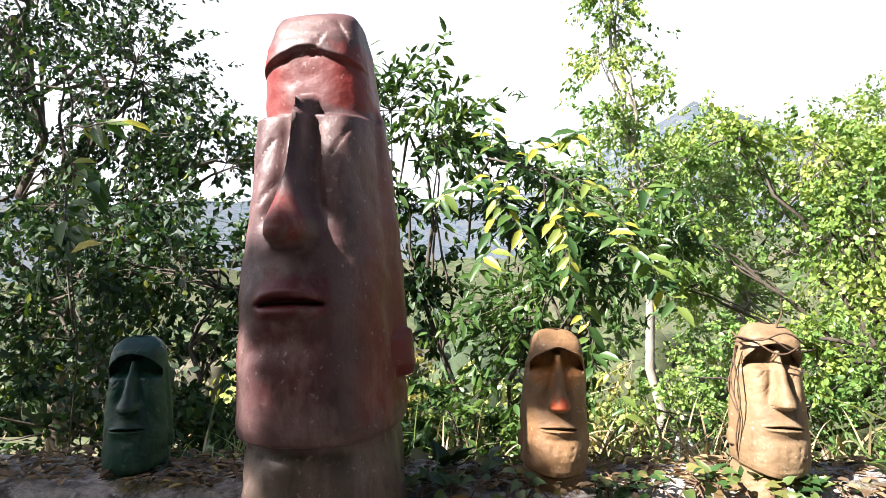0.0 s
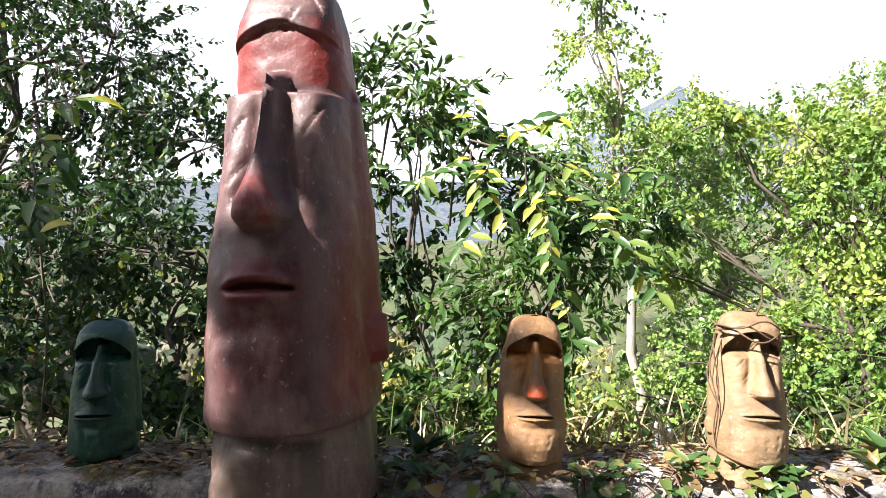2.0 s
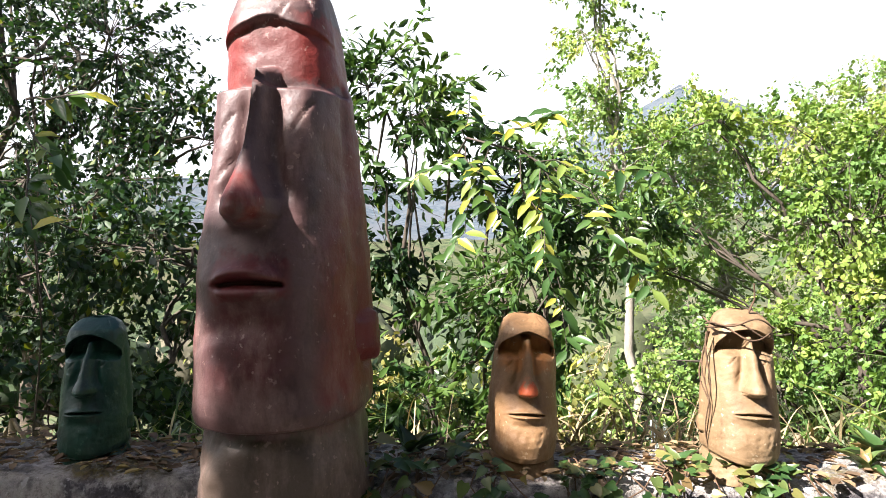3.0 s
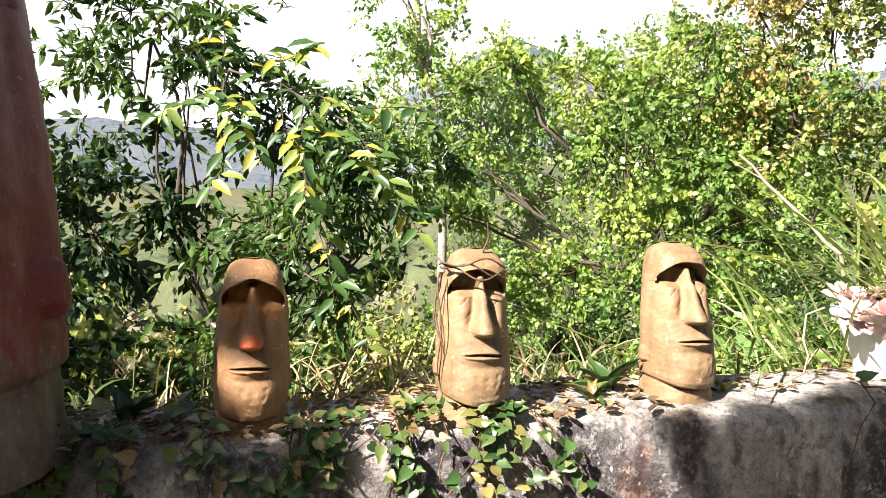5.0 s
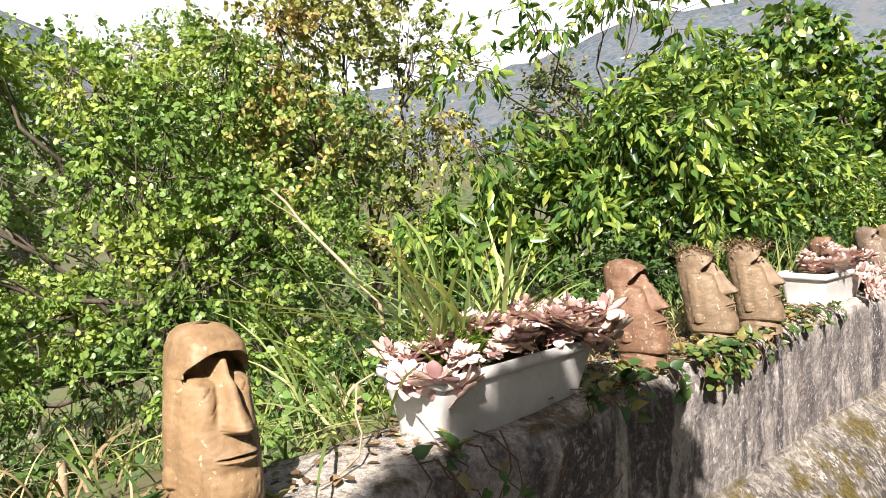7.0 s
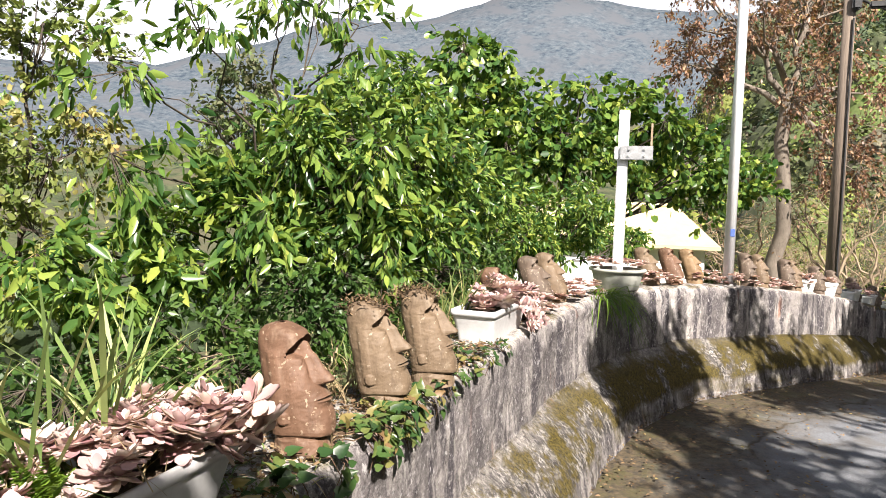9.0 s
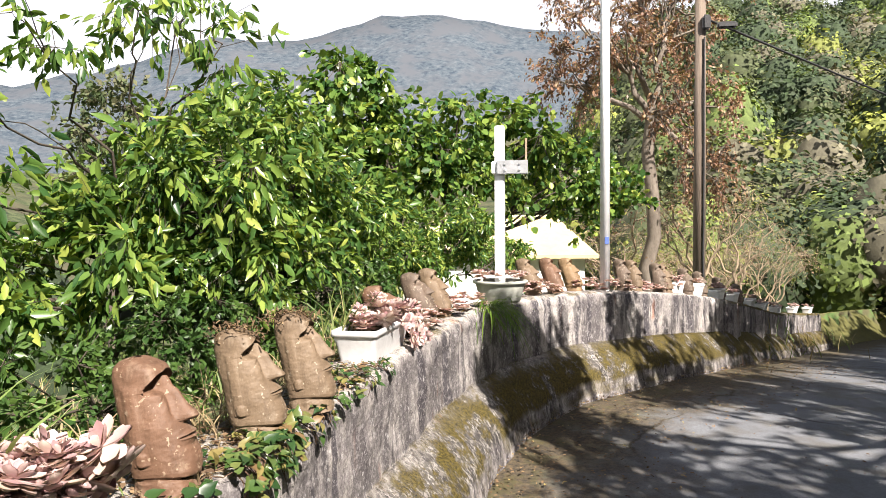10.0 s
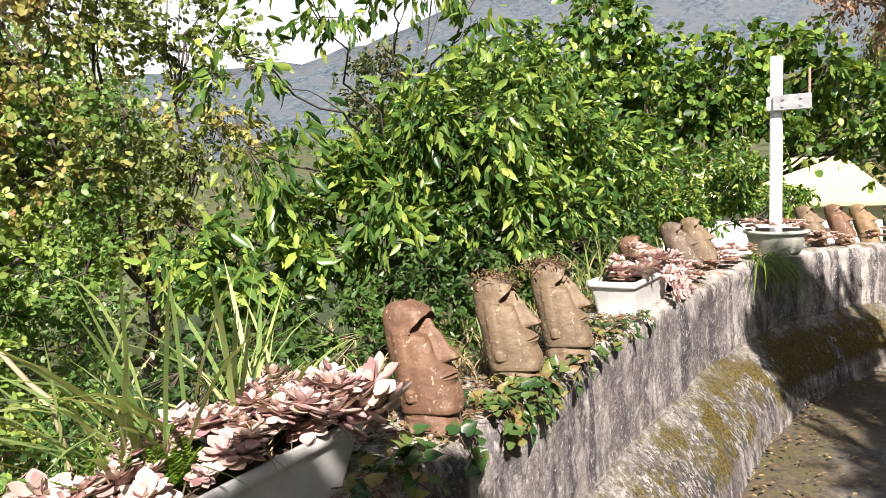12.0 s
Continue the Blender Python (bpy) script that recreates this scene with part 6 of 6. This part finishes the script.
def overhanging_branch():
    """A leafy twig that hangs in beyond the wall."""
    rng = random.Random(9)
    org = Vector((0.0, 3.6, gz(0.0, 3.6)))
    root = empty("hanging_branch", org, "leafy branch with fresh yellow-green leaves hanging behind the wall", "branch")
    r2 = np.random.default_rng(9)
    tb = Tubes()
    o = np.array(org)
    spine = np.array([(0.05, 4.15, 1.75), (0.1, 3.7, 2.0), (0.2, 3.3, 2.08), (0.42, 3.05, 1.98), (0.68, 2.92, 1.82)])
    tb.add(spine - o, 0.008, 0.003, 5)
    ends = [((0.42, 3.0, 1.98), (0.60, 2.92, 1.2)), ((0.3, 3.08, 2.0), (0.16, 2.95, 1.55)), ((0.68, 2.92, 1.82), (0.92, 2.9, 1.42)), ((0.5, 2.98, 1.93), (0.95, 2.95, 1.88)), ((0.2, 3.15, 2.02), (0.35, 2.9, 1.7)), ((0.42, 3.0, 1.98), (0.75, 2.85, 1.62)), ((0.2, 3.2, 2.0), (0.0, 3.0, 1.85)), ((0.42, 3.0, 1.9), (0.72, 2.95, 0.98)),
            ((0.5, 2.98, 1.9), (0.5, 2.8, 1.55)), ((0.3, 3.1, 2.03), (0.55, 2.95, 2.12)), ((0.2, 3.2, 2.05), (0.22, 3.0, 2.2))]
    for a, b in ends:
        ln = bend(r2, a, b, wob=0.05, n=8)
        tb.add(ln - o, 0.0028, 0.0012, 4)
        for k in range(17):
            q = 0.12 + 0.88 * k / 16
            i = q * 7
            j = min(int(i), 6)
            p = Vector(ln[j] + (ln[j + 1] - ln[j]) * (i - j))
            d = Vector(ln[-1] - ln[0]).normalized()
            sd = 1 if k % 2 else -1
            way = Vector((sd * rng.uniform(0.3, 1.0), rng.uniform(-0.5, 0.3), rng.uniform(-0.8, 0.3))) + d * 0.3
            leaf_piece(SPRIG_LEAF, root, p, way, (rng.uniform(-0.4, 0.4), -0.7, 0.8), rng.uniform(0.06, 0.115), org)
    tb.put("stem", BARK, root)


overhanging_branch()


def sunlit_twig():
    """A twig of broad yellow-green leaves at the edge of the dark tree."""
    rng = random.Random(19)
    org = Vector((-1.75, 3.3, gz(-1.75, 3.3)))
    root = empty("leafy_twig", org, "slim twig with broad sunlit yellow-green leaves", "branch")
    tb = Tubes()
    o = np.array(org)
    for a, b in (((-1.75, 3.3, 0.4), (-1.62, 3.0, 2.2)), ((-1.62, 3.0, 2.2), (-1.22, 2.75, 2.16)), ((-1.62, 3.0, 2.1), (-1.36, 2.8, 1.9)), ((-1.62, 3.0, 1.95), (-1.45, 2.8, 1.65))):
        ln = bend(np.random.default_rng(int(b[2] * 100)), a, b, wob=0.02, n=7)
        tb.add(ln - o, 0.006, 0.002, 5)
        if a[2] < 1:
            continue
        for k in range(9):
            p = Vector(ln[min(6, 2 + k // 2)])
            sd = 1 if k % 2 else -1
            leaf_piece(SPRIG_LEAF, root, p, (rng.uniform(0.0, 1.0), rng.uniform(-0.6, 0.2) * sd, rng.uniform(-0.9, 0.2)), (rng.uniform(-0.3, 0.3), -0.8, 0.7), rng.uniform(0.10, 0.16), org)
    tb.put("stem", BARK, root)


sunlit_twig()


def vine_on_head():
    """Dry vine wound round the brow of one clay head and hanging down its side."""
    rng = np.random.default_rng(4)
    tb = Tubes()
    c = np.array([0.935, 2.045, 1.0])
    for k in range(3):
        a = np.linspace(rng.uniform(-0.6, 0.3), rng.uniform(3.6, 5.8), 40)
        r = 0.079 + 0.004 * np.sin(a * 3 + k) + 0.002 * rng.normal()
        z = 0.372 + 0.022 * np.sin(a + k * 1.3) + 0.008 * np.sin(a * 4.3 + k * 2) + 0.006 * rng.normal()
        tb.add(np.stack([-r * np.cos(a), r * 1.12 * -np.sin(a), z], 1) + c, 0.0026, 0.0016, 5)
    for k in range(3):
        q = np.linspace(0, 1, 16)
        x = -0.080 - 0.012 * np.sin(q * 3) + 0.006 * np.sin(q * 9 + k * 2)
        y = -0.03 + 0.02 * np.sin(q * 5 + k) - 0.012 * k
        tb.add(np.stack([x, y, 0.37 - q * rng.uniform(0.14, 0.30)], 1) + c, 0.0024, 0.0014, 5)
    tb.add(np.array([(0.03, 0.0, 0.415), (0.045, 0.0, 0.45), (0.04, -0.01, 0.49)]) + c, 0.003, 0.002, 5)
    ob = tb.put("dry_vine", VINE)
    tagged(ob, "dry brown vine wound round a clay head", "vine")


vine_on_head()


def wall_vines():
    rng = np.random.default_rng(12)
    for k, (a, b) in enumerate((((2.2, 0.35), (2.5, 1.02)), ((2.35, 0.62), (2.75, 0.80)), ((1.5, 0.42), (1.85, 0.75)))):
        t = np.linspace(0, 1, 14)
        x = a[0] + (b[0] - a[0]) * t + 0.015 * rng.normal(size=14)
        y = np.array([wall_top(v, 0)[0] for v in x]) - 0.035 - 0.012 * rng.random(14)
        z = a[1] + (b[1] - a[1]) * t + 0.02 * rng.normal(size=14)
        y = y - np.clip((0.5 - z), 0, 0.5) * 0.68
        tb = Tubes()
        tb.add(np.stack([x, y, z], 1), 0.0045, 0.0025, 5)
        tagged(tb.put("vine", VINE), "bare brown vine clinging to the wall face", "vine", "vines on the wall")


wall_vines()

cane = Tubes()
cane.add(bend(np.random.default_rng(5), (2.32, 2.44, 1.05), (2.28, 2.46, 1.36), wob=0.01, n=4), 0.008, 0.007, 6)
cane.add(bend(np.random.default_rng(6), (2.28, 2.46, 1.36), (2.13, 2.83, 1.72), wob=0.012, n=8), 0.007, 0.0045, 6)
cane.add(bend(np.random.default_rng(7), (2.17, 2.73, 1.62), (2.06, 2.78, 1.70), wob=0.02, n=4), 0.003, 0.0015, 5)
tagged(cane.put("dry_cane", TWIG_DRY), "bare pale dry cane leaning behind the planter", "cane")
trail = Tubes()
trail.add(np.array([(1.98, 2.14, 1.235), (1.93, 2.15, 1.215), (1.90, 2.12, 1.15), (1.895, 2.09, 1.11), (1.86, 2.06, 1.07), (1.79, 2.05, 1.045), (1.73, 2.04, 1.04)]), 0.0035, 0.0022, 6)
tagged(trail.put("dry_vine", TWIG_DRY), "thin pale vine trailing from the planter to the wall", "vine")


def litter(name, label, n, place, size, mat, seed, flat=0.85):
    rng = np.random.default_rng(seed)
    at = np.array([place(rng) for _ in range(n)])
    way = rng.normal(0, 1, (n, 3)) * np.array([1, 1, 0.12])
    v, f = blades(rng, at, way, size * rng.uniform(0.5, 1.2, n), ROUND * np.array([1, 0.75, 2.0]), ROUND_TRI, flat)
    tagged(put_mesh(name, v, f, mat), label, "leaf litter", kind="stuff")


def on_top(lo, hi, front, rear):
    def place(rng):
        x = rng.uniform(lo, hi)
        k = int(np.argmin(np.abs(LINE[:, 0] - x)))
        b = rng.uniform(front, rear)
        return [LINE[k, 0] + NOR[k, 0] * b, LINE[k, 1] + NOR[k, 1] * b, LINE[k, 2] + 0.008 + 0.012 * rng.random()]
    return place


def gutter(lo, hi, near, far):
    def place(rng):
        x = rng.uniform(lo, hi)
        k = int(np.argmin(np.abs(LINE[:, 0] - x)))
        b = -near - (far - near) * rng.random() ** 2.2
        return [LINE[k, 0] + NOR[k, 0] * b, LINE[k, 1] + NOR[k, 1] * b, float(road_z(x)) + 0.035 + 0.012 * rng.random()]
    return place


litter("leaf_litter", "brown fallen leaves on the wall top", 1300, on_top(-1.3, 1.4, 0.02, 0.36), 0.04, LITTER, 1)
litter("leaf_litter", "sparse fallen leaves along the wall top", 700, on_top(1.4, 7.5, 0.1, 0.38), 0.035, LITTER, 2)
litter("leaf_litter", "dry brown leaves among the clay heads", 800, on_top(2.85, 5.2, 0.02, 0.38), 0.032, LITTER, 5, 0.7)
litter("leaf_litter", "dry leaves drifted along the foot of the wall", 2000, gutter(3.5, 16, 0.36, 1.8), 0.034, LITTER, 3)
litter("leaf_litter", "scattered dry leaves on the lane", 350, gutter(3.5, 16, 0.6, 4.5), 0.03, LITTER, 4)
